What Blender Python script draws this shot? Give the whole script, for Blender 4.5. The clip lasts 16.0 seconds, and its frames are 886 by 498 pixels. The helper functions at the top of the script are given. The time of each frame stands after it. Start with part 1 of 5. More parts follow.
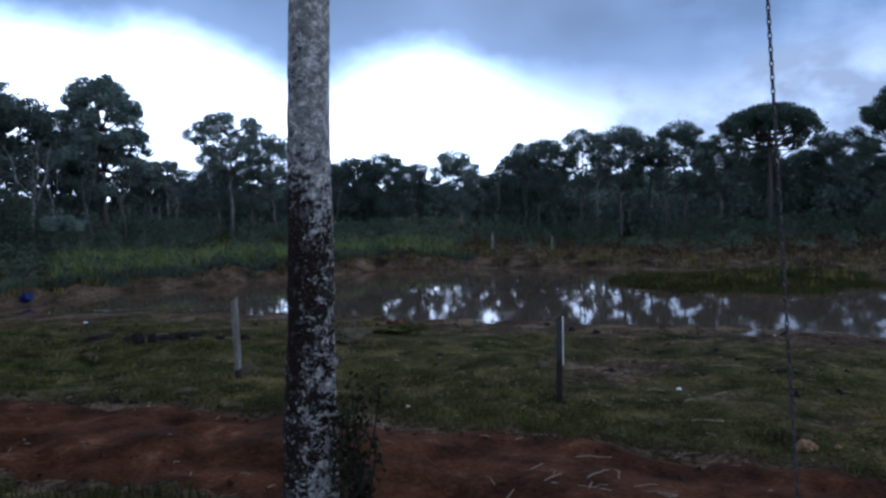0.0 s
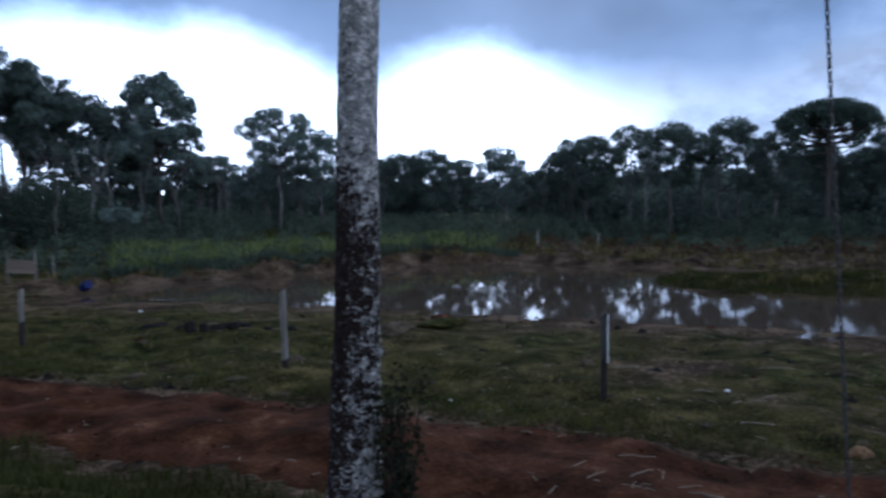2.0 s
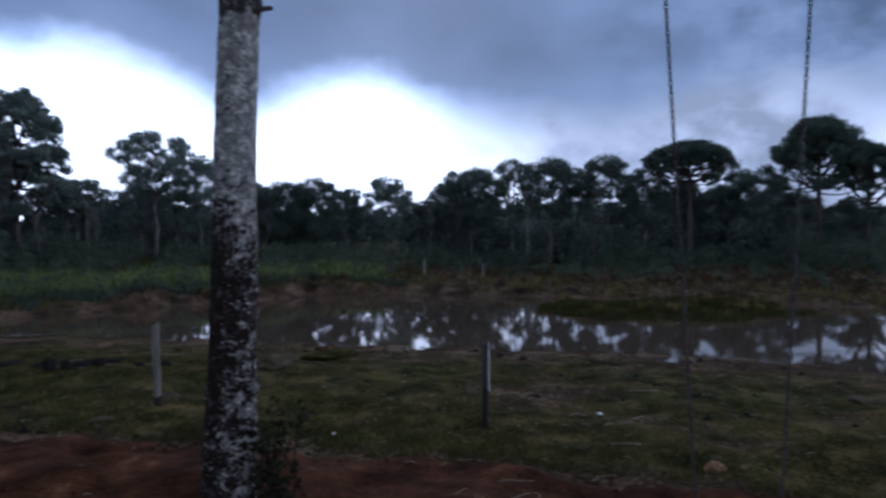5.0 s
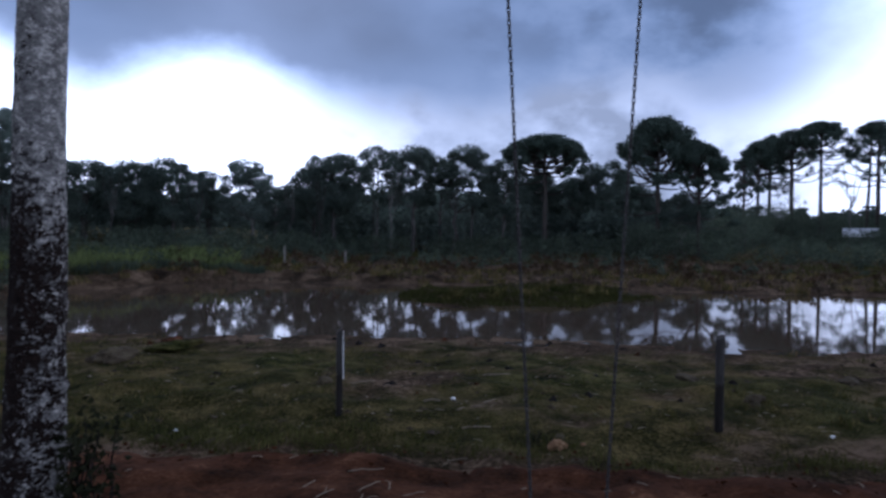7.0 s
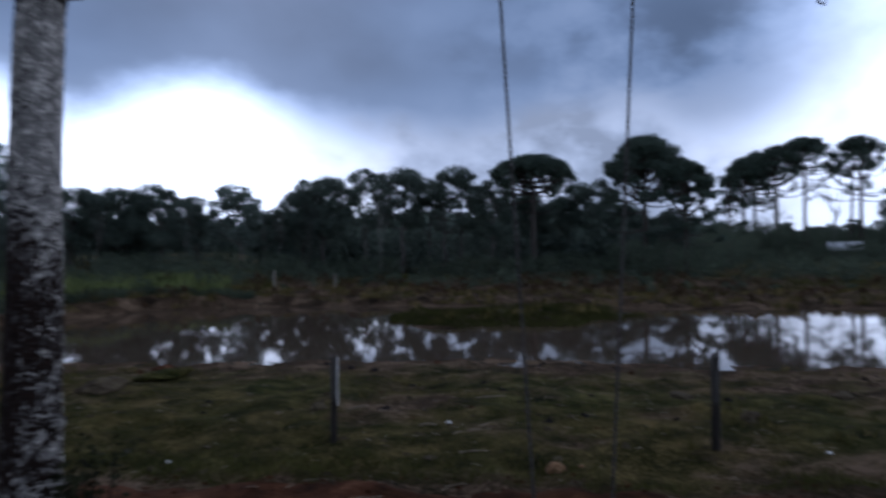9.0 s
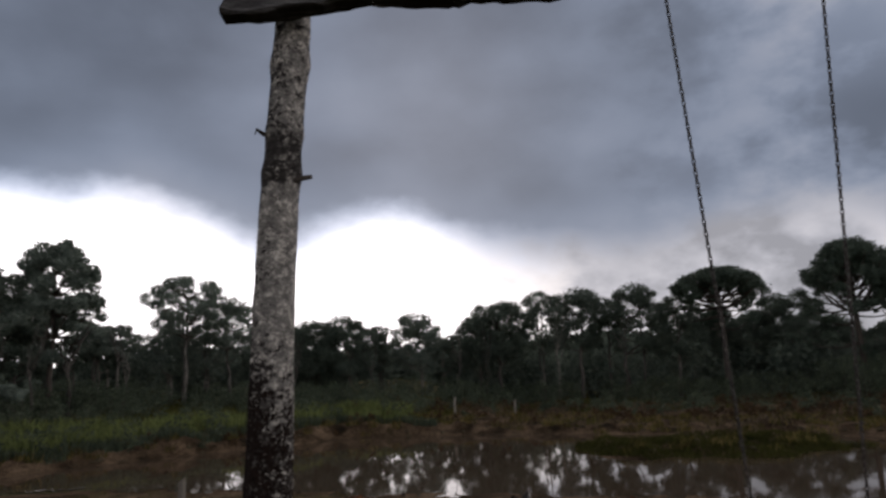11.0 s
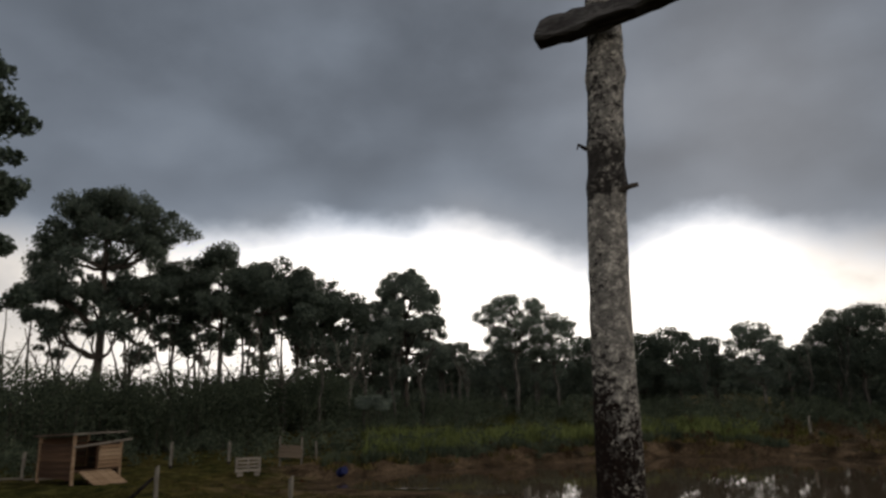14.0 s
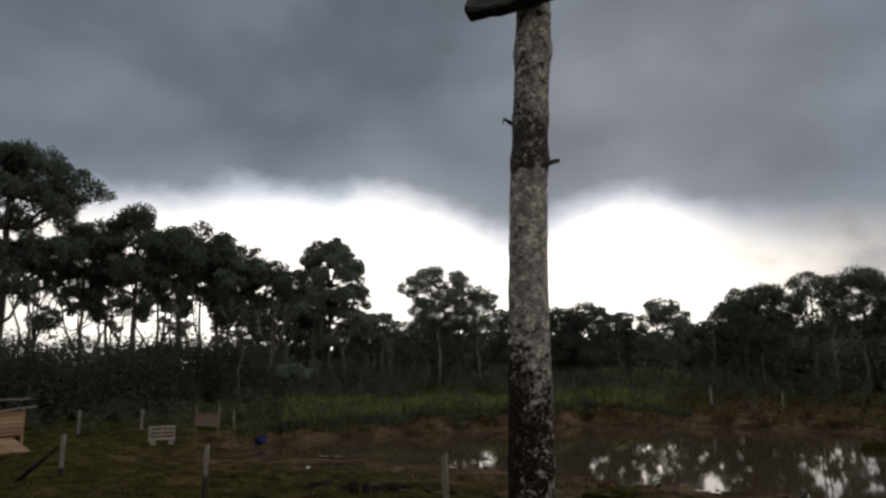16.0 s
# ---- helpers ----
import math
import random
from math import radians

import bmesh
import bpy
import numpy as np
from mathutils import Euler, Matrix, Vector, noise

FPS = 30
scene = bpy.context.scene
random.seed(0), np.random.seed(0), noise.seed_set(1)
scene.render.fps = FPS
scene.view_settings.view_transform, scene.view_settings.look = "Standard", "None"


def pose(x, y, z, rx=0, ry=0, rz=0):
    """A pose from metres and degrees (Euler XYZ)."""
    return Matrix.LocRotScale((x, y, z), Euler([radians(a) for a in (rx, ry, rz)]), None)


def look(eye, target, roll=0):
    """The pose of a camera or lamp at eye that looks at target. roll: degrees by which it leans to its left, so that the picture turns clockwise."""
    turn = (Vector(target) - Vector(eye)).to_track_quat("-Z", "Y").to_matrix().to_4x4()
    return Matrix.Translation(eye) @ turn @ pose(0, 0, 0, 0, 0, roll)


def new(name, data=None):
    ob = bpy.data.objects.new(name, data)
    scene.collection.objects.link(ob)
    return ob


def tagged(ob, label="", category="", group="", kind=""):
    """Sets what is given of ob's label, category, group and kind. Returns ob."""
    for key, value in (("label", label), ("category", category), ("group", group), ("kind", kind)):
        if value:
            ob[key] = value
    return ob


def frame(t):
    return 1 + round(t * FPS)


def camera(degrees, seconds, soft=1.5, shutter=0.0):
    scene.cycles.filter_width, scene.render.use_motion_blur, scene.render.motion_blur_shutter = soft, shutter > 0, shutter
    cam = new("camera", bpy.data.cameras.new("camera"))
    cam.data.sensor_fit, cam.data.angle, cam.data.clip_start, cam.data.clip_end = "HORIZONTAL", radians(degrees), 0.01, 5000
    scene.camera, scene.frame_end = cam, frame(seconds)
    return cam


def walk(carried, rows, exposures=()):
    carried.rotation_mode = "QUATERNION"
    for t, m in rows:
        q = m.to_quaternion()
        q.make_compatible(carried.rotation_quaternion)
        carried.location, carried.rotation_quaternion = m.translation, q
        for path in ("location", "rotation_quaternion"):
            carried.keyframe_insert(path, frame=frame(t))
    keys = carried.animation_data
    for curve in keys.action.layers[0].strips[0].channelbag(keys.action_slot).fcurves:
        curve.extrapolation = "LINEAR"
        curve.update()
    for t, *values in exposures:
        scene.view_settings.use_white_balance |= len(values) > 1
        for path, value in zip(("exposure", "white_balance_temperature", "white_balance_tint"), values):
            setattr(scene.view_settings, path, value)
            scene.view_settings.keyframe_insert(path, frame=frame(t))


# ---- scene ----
cam = camera(66.9, 16.0, soft=2.7, shutter=0.5)
PATH = [
    (0, (0.458, 0.846, 2.296), (0.431, 2.844, 2.202), -1.45),
    (0.5, (0.460, 0.851, 2.297), (0.444, 2.849, 2.206), -1.44),
    (1, (0.465, 0.844, 2.284), (0.435, 2.840, 2.175), -1.41),
    (1.5, (0.469, 0.857, 2.284), (0.457, 2.854, 2.173), -0.36),
    (2, (0.457, 0.820, 2.284), (0.297, 2.811, 2.181), -0.84),
    (2.5, (0.446, 0.750, 2.278), (0.055, 2.710, 2.197), -2.60),
    (3, (0.422, 0.701, 2.295), (-0.176, 2.609, 2.263), -2.82),
    (3.5, (0.406, 0.658, 2.291), (-0.242, 2.550, 2.307), -2.87),
    (4, (0.416, 0.672, 2.289), (-0.137, 2.594, 2.303), -3.30),
    (4.5, (0.438, 0.702, 2.291), (0.254, 2.693, 2.280), -1.49),
    (5, (0.503, 0.744, 2.303), (0.677, 2.737, 2.284), -0.44),
    (5.2, (0.531, 0.704, 2.296), (0.773, 2.689, 2.252), 0.07),
    (7.3, (0.626, 0.815, 2.304), (1.263, 2.711, 2.252), 0.13),
    (7.5, (0.633, 0.790, 2.306), (1.322, 2.667, 2.266), 0.03),
    (8, (0.722, 0.888, 2.302), (1.503, 2.730, 2.297), -0.50),
    (8.5, (0.725, 0.892, 2.282), (1.548, 2.714, 2.240), 0.07),
    (9, (0.581, 0.825, 2.327), (1.181, 2.733, 2.331), -0.80),
    (9.5, (0.567, 0.628, 2.294), (0.841, 2.596, 2.521), -0.59),
    (9.7, (0.540, 0.656, 2.336), (0.788, 2.601, 2.731), -0.53),
    (11.8, (0.447, 0.778, 2.426), (0.364, 2.741, 2.798), -2.28),
    (12, (0.451, 0.769, 2.418), (0.311, 2.730, 2.790), -1.85),
    (12.5, (0.416, 0.811, 2.423), (0.165, 2.762, 2.780), -1.87),
    (13, (0.416, 0.787, 2.417), (0.034, 2.707, 2.827), -1.34),
    (13.5, (0.402, 0.754, 2.412), (-0.244, 2.596, 2.851), -0.65),
    (14, (0.371, 0.771, 2.419), (-0.421, 2.554, 2.863), -1.40),
    (14.5, (0.371, 0.731, 2.402), (-0.459, 2.519, 2.739), -1.42),
    (15, (0.365, 0.799, 2.397), (-0.415, 2.620, 2.673), -1.54),
    (15.5, (0.373, 0.780, 2.402), (-0.268, 2.641, 2.755), -0.10),
    (16, (0.394, 0.752, 2.401), (-0.201, 2.628, 2.757), -0.84),
]
TONE = [(0, 0.43, 4900, 12), (2.6, 0.42, 4950, 12), (3.0, 0.42, 5500, 10), (3.4, 0.34, 6750, 10), (4.1, 0.28, 6900, 12), (4.7, -0.02, 5080, 16), (5.2, -0.02, 5120, 18), (7.3, 0.12, 5150, 20), (8.0, 0.08, 5150, 18), (8.5, -0.12, 6050, 14),
        (9.1, -0.08, 5200, 18), (9.7, 0.2, 5250, 26), (11.8, -0.16, 7850, 13), (16, -0.16, 7650, 12)]
walk(cam, [(t, look(eye, target, roll)) for t, eye, target, roll in PATH], TONE)

# ---- light ----
SUN_AZ, SUN_EL = radians(2), radians(24)
world = bpy.data.worlds.new("overcast_sky")
scene.world = world
world.use_nodes = True


def sky_nodes():
    nt = world.node_tree
    nt.nodes.clear()
    N, L = nt.nodes.new, nt.links.new

    def math_node(op, a, b=None, c=None):
        n = N("ShaderNodeMath")
        n.operation = op
        for i, v in enumerate((a, b, c)):
            if v is None:
                continue
            if isinstance(v, (int, float)):
                n.inputs[i].default_value = v
            else:
                L(v, n.inputs[i])
        return n.outputs[0]

    def smooth(value, lo, hi, a=0.0, b=1.0):
        n = N("ShaderNodeMapRange")
        n.interpolation_type = "SMOOTHSTEP"
        L(value, n.inputs[0])
        for i, v in enumerate((lo, hi, a, b)):
            n.inputs[i + 1].default_value = v
        return n.outputs[0]

    def ramp(value, stops):
        n = N("ShaderNodeValToRGB")
        n.color_ramp.interpolation = "CARDINAL"
        while len(n.color_ramp.elements) < len(stops):
            n.color_ramp.elements.new(0.5)
        for e, (p, v) in zip(n.color_ramp.elements, stops):
            e.position, e.color = p, (v, v, v, 1)
        L(value, n.inputs[0])
        return n.outputs[0]

    def puff(vector, scale, detail, rough=0.55):
        n = N("ShaderNodeTexNoise")
        L(vector, n.inputs["Vector"])
        n.inputs["Scale"].default_value = scale
        n.inputs["Detail"].default_value = detail
        n.inputs["Roughness"].default_value = rough
        return n.outputs["Fac"]

    co = N("ShaderNodeTexCoord").outputs["Generated"]
    sep = N("ShaderNodeSeparateXYZ")
    L(co, sep.inputs[0])
    x, y, z = sep.outputs
    el = math_node("MULTIPLY", math_node("ARCSINE", z), 180 / math.pi)
    az = math_node("MULTIPLY", math_node("ARCTAN2", x, y), 180 / math.pi)
    u = math_node("DIVIDE", math_node("ADD", az, 180), 360)
    # lower rim of the dark cloud deck, degrees / 30, by bearing
    rim = math_node("MULTIPLY", ramp(u, [((a + 180) / 360, e / 30) for a, e in (
        (-180, 16), (-110, 15), (-70, 12), (-50, 12.6), (-37, 13.5), (-28, 14.0), (-22.5, 14.0), (-18, 12.6), (-15, 11.2), (-12.5, 10.4), (-9.5, 11.0), (-5.5, 12.5), (-1, 13.2), (4.7, 11.4), (9.6, 10.1),
        (14, 9.6), (20, 8.6), (27, 10.6), (34, 10.2), (40, 9), (47, 11.5), (54, 14.5), (64, 16), (110, 16), (180, 16))]), 30)
    mp = N("ShaderNodeMapping")
    mp.inputs["Scale"].default_value = (1, 1, 1.6)
    L(co, mp.inputs["Vector"])
    stretched = mp.outputs[0]
    big, mid, fine = puff(stretched, 2.2, 3, 0.5), puff(stretched, 5.0, 6, 0.55), puff(stretched, 14, 4, 0.55)
    wob = math_node("ADD", math_node("MULTIPLY", math_node("SUBTRACT", mid, 0.5), 5), math_node("MULTIPLY", math_node("SUBTRACT", fine, 0.5), 1.6))
    above = math_node("SUBTRACT", math_node("ADD", el, wob), math_node("SUBTRACT", rim, 0.7))
    deck = smooth(above, -1.8, 3.6)
    # the deck thins out where the light breaks through to the right
    thin = math_node("MULTIPLY", smooth(az, 37, 58), smooth(az, 75, 115, 0.9, 0.0))
    deck = math_node("MULTIPLY", deck, math_node("SUBTRACT", 1.0, thin))
    # thin bright cloud under the deck, duller to the far left
    glow = ramp(u, [((a + 180) / 360, v) for a, v in ((-180, 0.9), (-90, 0.8), (-64, 0.5), (-51, 0.6), (-36, 1.0), (-1, 1.0), (2, 0.9), (6, 0.68), (10, 0.52), (15, 0.4), (20, 0.33), (28, 0.28), (37, 0.34), (46, 0.58), (55, 0.9), (180, 0.9))])
    folds = math_node("ADD", math_node("MULTIPLY", math_node("SUBTRACT", mid, 0.5), 1.0), math_node("MULTIPLY", math_node("SUBTRACT", fine, 0.5), 0.35))
    bright = math_node("MULTIPLY", math_node("ADD", glow, math_node("MULTIPLY", folds, smooth(az, -6, 12, 0.6, 1.0))), 1.9)
    bright = math_node("MAXIMUM", bright, 0.36)
    # the deck itself: grey folds
    shade = math_node("ADD", smooth(big, 0.3, 0.72, 0.145, 0.275), smooth(mid, 0.3, 0.75, -0.012, 0.035))
    right = math_node("MULTIPLY", smooth(az, 10, 38, 0.0, 0.15), smooth(el, 15, 26, 1.0, 0.8))
    shade = math_node("ADD", shade, math_node("MULTIPLY", right, smooth(mid, 0.4, 0.6)))
    shade = math_node("ADD", shade, math_node("MULTIPLY", smooth(az, 20, 42, 0.0, 0.16), smooth(el, 17, 26)))
    low = smooth(above, 0.5, 7.0, 0.13, 0.0)
    shade = math_node("ADD", shade, low)
    value = N("ShaderNodeMix")
    value.data_type = "FLOAT"
    L(deck, value.inputs[0])
    L(bright, value.inputs[2])
    L(shade, value.inputs[3])
    tint = N("ShaderNodeMix")
    tint.data_type = "RGBA"
    blue = math_node("MULTIPLY", smooth(shade, 0.24, 0.5, 1.0, 0.35), smooth(el, 30, 58, 1.0, 0.1))
    dim = math_node("MULTIPLY", smooth(value.outputs[0], 0.4, 1.0, 0.3, 0.0), smooth(el, 30, 58, 1.0, 0.1))
    L(math_node("MAXIMUM", math_node("MULTIPLY", deck, blue), dim), tint.inputs[0])
    tint.inputs[6].default_value = (0.96, 0.99, 1.05, 1)
    tint.inputs[7].default_value = (0.75, 0.975, 1.35, 1)
    cloud = N("ShaderNodeMix")
    cloud.data_type, cloud.blend_type = "RGBA", "MULTIPLY"
    cloud.inputs[0].default_value = 1.0
    L(tint.outputs[2], cloud.inputs[6])
    L(value.outputs[0], cloud.inputs[7])
    # open sky far behind the clouds
    sky = N("ShaderNodeTexSky")
    sky.sky_type, sky.sun_disc = "NISHITA", False
    sky.sun_elevation, sky.sun_rotation = SUN_EL, SUN_AZ
    bg_sky, bg_cloud = N("ShaderNodeBackground"), N("ShaderNodeBackground")
    L(sky.outputs[0], bg_sky.inputs[0])
    bg_sky.inputs[1].default_value = 0.05
    L(cloud.outputs[2], bg_cloud.inputs[0])
    bg_cloud.inputs[1].default_value = 1.0
    mix = N("ShaderNodeMixShader")
    mix.inputs[0].default_value = 0.95
    L(bg_sky.outputs[0], mix.inputs[1])
    L(bg_cloud.outputs[0], mix.inputs[2])
    out = N("ShaderNodeOutputWorld")
    L(mix.outputs[0], out.inputs[0])


sky_nodes()
sun = new("sun", bpy.data.lights.new("sun", "SUN"))
sun.data.energy, sun.data.angle, sun.data.color = 0.6, radians(25), (1.0, 0.93, 0.82)
sun.matrix_world = look((60 * math.sin(SUN_AZ), 60 * math.cos(SUN_AZ), 60 * math.tan(SUN_EL)), (0, 0, 0))


# ---- materials ----
def material(name, stops, scale=4.0, rough=0.85, bump=0.3, bump_scale=None, fine=40.0, random_piece=0.0, island=0.0, spec=0.12, stretch=(1, 1, 1), world_size=False):
    """Colour from two scales of noise over the given stops, with a fine relief."""
    m = bpy.data.materials.new(name)
    m.use_nodes = True
    nt = m.node_tree
    N, L = nt.nodes.new, nt.links.new
    b = nt.nodes["Principled BSDF"]
    b.inputs["Roughness"].default_value = rough
    b.inputs["Specular IOR Level"].default_value = spec
    co = N("ShaderNodeNewGeometry").outputs["Position"] if world_size else N("ShaderNodeTexCoord").outputs["Object"]
    mp = N("ShaderNodeMapping")
    mp.inputs["Scale"].default_value = stretch
    L(co, mp.inputs["Vector"])
    noises = []
    for s, d in ((scale, 5.0), (fine, 4.0)):
        n = N("ShaderNodeTexNoise")
        n.inputs["Scale"].default_value, n.inputs["Detail"].default_value, n.inputs["Roughness"].default_value = s, d, 0.65
        L(mp.outputs[0], n.inputs["Vector"])
        noises.append(n)
    add = N("ShaderNodeMath")
    add.operation = "MULTIPLY_ADD"
    L(noises[1].outputs["Fac"], add.inputs[0])
    add.inputs[1].default_value = 0.4
    L(noises[0].outputs["Fac"], add.inputs[2])
    val = add.outputs[0]
    for amount, source in ((random_piece, ("ShaderNodeObjectInfo", "Random")), (island, ("ShaderNodeNewGeometry", "Random Per Island"))):
        if amount:
            r = N("ShaderNodeMath")
            r.operation = "MULTIPLY_ADD"
            L(N(source[0]).outputs[source[1]], r.inputs[0])
            r.inputs[1].default_value = amount
            L(val, r.inputs[2])
            s = N("ShaderNodeMath")
            s.operation = "SUBTRACT"
            L(r.outputs[0], s.inputs[0])
            s.inputs[1].default_value = amount / 2
            val = s.outputs[0]
    cr = N("ShaderNodeValToRGB")
    while len(cr.color_ramp.elements) < len(stops):
        cr.color_ramp.elements.new(0.5)
    for e, (p, c) in zip(cr.color_ramp.elements, stops):
        e.position, e.color = p, (*c, 1)
    L(val, cr.inputs[0])
    L(cr.outputs[0], b.inputs["Base Color"])
    if bump:
        bp = N("ShaderNodeBump")
        bp.inputs["Strength"].default_value, bp.inputs["Distance"].default_value = bump, 0.02
        if bump_scale:
            bn = N("ShaderNodeTexNoise")
            bn.inputs["Scale"].default_value, bn.inputs["Detail"].default_value = bump_scale, 6.0
            L(mp.outputs[0], bn.inputs["Vector"])
            L(bn.outputs["Fac"], bp.inputs["Height"])
        else:
            L(val, bp.inputs["Height"])
        L(bp.outputs[0], b.inputs["Normal"])
    return m


def leaf_material(name, dark, light, through_light=0.5, scale=0.7, island=0.5, spec=0.2):
    m = material(name, [(0.45, dark), (0.95, light)], scale=scale, fine=6.0, rough=0.7, bump=0, island=island, spec=spec)
    nt = m.node_tree
    b, out = nt.nodes["Principled BSDF"], nt.nodes["Material Output"]
    tr, mix = nt.nodes.new("ShaderNodeBsdfTranslucent"), nt.nodes.new("ShaderNodeMixShader")
    nt.links.new(b.inputs["Base Color"].links[0].from_socket, tr.inputs[0])
    mix.inputs[0].default_value = through_light
    nt.links.new(b.outputs[0], mix.inputs[1])
    nt.links.new(tr.outputs[0], mix.inputs[2])
    nt.links.new(mix.outputs[0], out.inputs[0])
    return m


def bark_lichen():
    """Dark bark under pale crusts of lichen: nearly closed higher up, broken into spots lower down."""
    m = bpy.data.materials.new("lichen_bark")
    m.use_nodes = True
    nt = m.node_tree
    N, L = nt.nodes.new, nt.links.new
    b = nt.nodes["Principled BSDF"]
    b.inputs["Roughness"].default_value, b.inputs["Specular IOR Level"].default_value = 0.95, 0.06
    co = N("ShaderNodeTexCoord").outputs["Object"]
    wider = N("ShaderNodeMapping")
    wider.inputs["Scale"].default_value = (1, 1, 1.15)
    L(co, wider.inputs["Vector"])
    crust_co = wider.outputs[0]

    def tex(scale, detail, rough=0.6, dist=0.0):
        n = N("ShaderNodeTexNoise")
        n.inputs["Scale"].default_value, n.inputs["Detail"].default_value = scale, detail
        n.inputs["Roughness"].default_value, n.inputs["Distortion"].default_value = rough, dist
        L(crust_co, n.inputs["Vector"])
        return n.outputs["Fac"]

    def calc(op, a, c, d=None):
        n = N("ShaderNodeMath")
        n.operation = op
        for i, v in enumerate((a, c, d)):
            if v is None:
                continue
            if isinstance(v, (int, float)):
                n.inputs[i].default_value = v
            else:
                L(v, n.inputs[i])
        return n.outputs[0]

    def ramp(v, *stops):
        n = N("ShaderNodeValToRGB")
        while len(n.color_ramp.elements) < len(stops):
            n.color_ramp.elements.new(0.5)
        for e, (p, c) in zip(n.color_ramp.elements, stops):
            e.position, e.color = p, (*c, 1)
        L(v, n.inputs[0])
        return n.outputs[0]

    def blend(f, a, c):
        n = N("ShaderNodeMix")
        n.data_type = "RGBA"
        L(f, n.inputs[0])
        L(a, n.inputs[6])
        L(c, n.inputs[7])
        return n.outputs[2]

    sep = N("ShaderNodeSeparateXYZ")
    L(co, sep.inputs[0])
    z = sep.outputs[2]
    cover = N("ShaderNodeFloatCurve")
    L(calc("DIVIDE", z, 4.5), cover.inputs[1])
    pts = cover.mapping.curves[0].points
    for h, v in ((0.8, 0.52), (1.25, 0.45), (1.6, 0.4), (1.85, 0.36), (2.1, 0.34), (2.3, 0.42), (2.45, 0.5), (2.6, 0.6), (2.8, 0.68), (3.0, 0.64), (3.2, 0.68), (3.38, 0.58), (3.46, 0.3), (3.6, 0.34), (3.75, 0.5)):
        pts.new(h / 4.5, v)
    pts[0].location, pts[-1].location = (0, 0.45), (1, 0.52)
    cover.mapping.update()
    blot = calc("ADD", calc("MULTIPLY", tex(15, 6, 0.8, 0.4), 0.65), calc("MULTIPLY", tex(60, 4, 0.7), 0.35))
    blot = calc("ADD", blot, calc("MULTIPLY", calc("SUBTRACT", cover.outputs[0], 0.5), 0.42))
    # more lichen on the side towards the open pasture, low on the trunk
    facing = N("ShaderNodeMapRange")
    L(sep.outputs[0], facing.inputs[0])
    for k, v in enumerate((-0.36, -0.14, -0.05, 0.05)):
        facing.inputs[k + 1].default_value = v
    blot = calc("ADD", blot, facing.outputs[0])
    crust = ramp(blot, (0.505, (0, 0, 0)), (0.53, (1, 1, 1)))
    bark = ramp(tex(38, 6, 0.7), (0.3, (0.005, 0.0035, 0.003)), (0.62, (0.016, 0.010, 0.008)), (0.8, (0.04, 0.025, 0.019)))
    pale = ramp(calc("ADD", calc("MULTIPLY", tex(22, 5), 0.6), calc("MULTIPLY", tex(75, 4), 0.45)), (0.36, (0.075, 0.07, 0.064)), (0.53, (0.185, 0.174, 0.158)), (0.66, (0.52, 0.48, 0.42)))
    # thin grey crusts between the pale ones
    grey = ramp(tex(60, 4, 0.7), (0.35, (0.03, 0.027, 0.024)), (0.65, (0.085, 0.078, 0.07)))
    bark = blend(ramp(tex(23, 6, 0.75, 0.4), (0.555, (0, 0, 0)), (0.59, (1, 1, 1))), bark, grey)
    # the bark turns greyer above about 2.4 m
    upper_grey = ramp(tex(30, 5, 0.7), (0.35, (0.022, 0.02, 0.019)), (0.7, (0.085, 0.08, 0.074)))
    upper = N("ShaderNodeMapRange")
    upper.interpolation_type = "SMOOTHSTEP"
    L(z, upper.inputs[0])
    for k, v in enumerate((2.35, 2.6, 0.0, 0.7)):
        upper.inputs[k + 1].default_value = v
    bark = blend(upper.outputs[0], bark, upper_grey)
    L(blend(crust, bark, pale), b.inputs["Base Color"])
    bp = N("ShaderNodeBump")
    bp.inputs["Strength"].default_value, bp.inputs["Distance"].default_value = 0.7, 0.012
    L(calc("ADD", calc("MULTIPLY", crust, 0.25), tex(60, 6, 0.7)), bp.inputs["Height"])
    L(bp.outputs[0], b.inputs["Normal"])
    return m


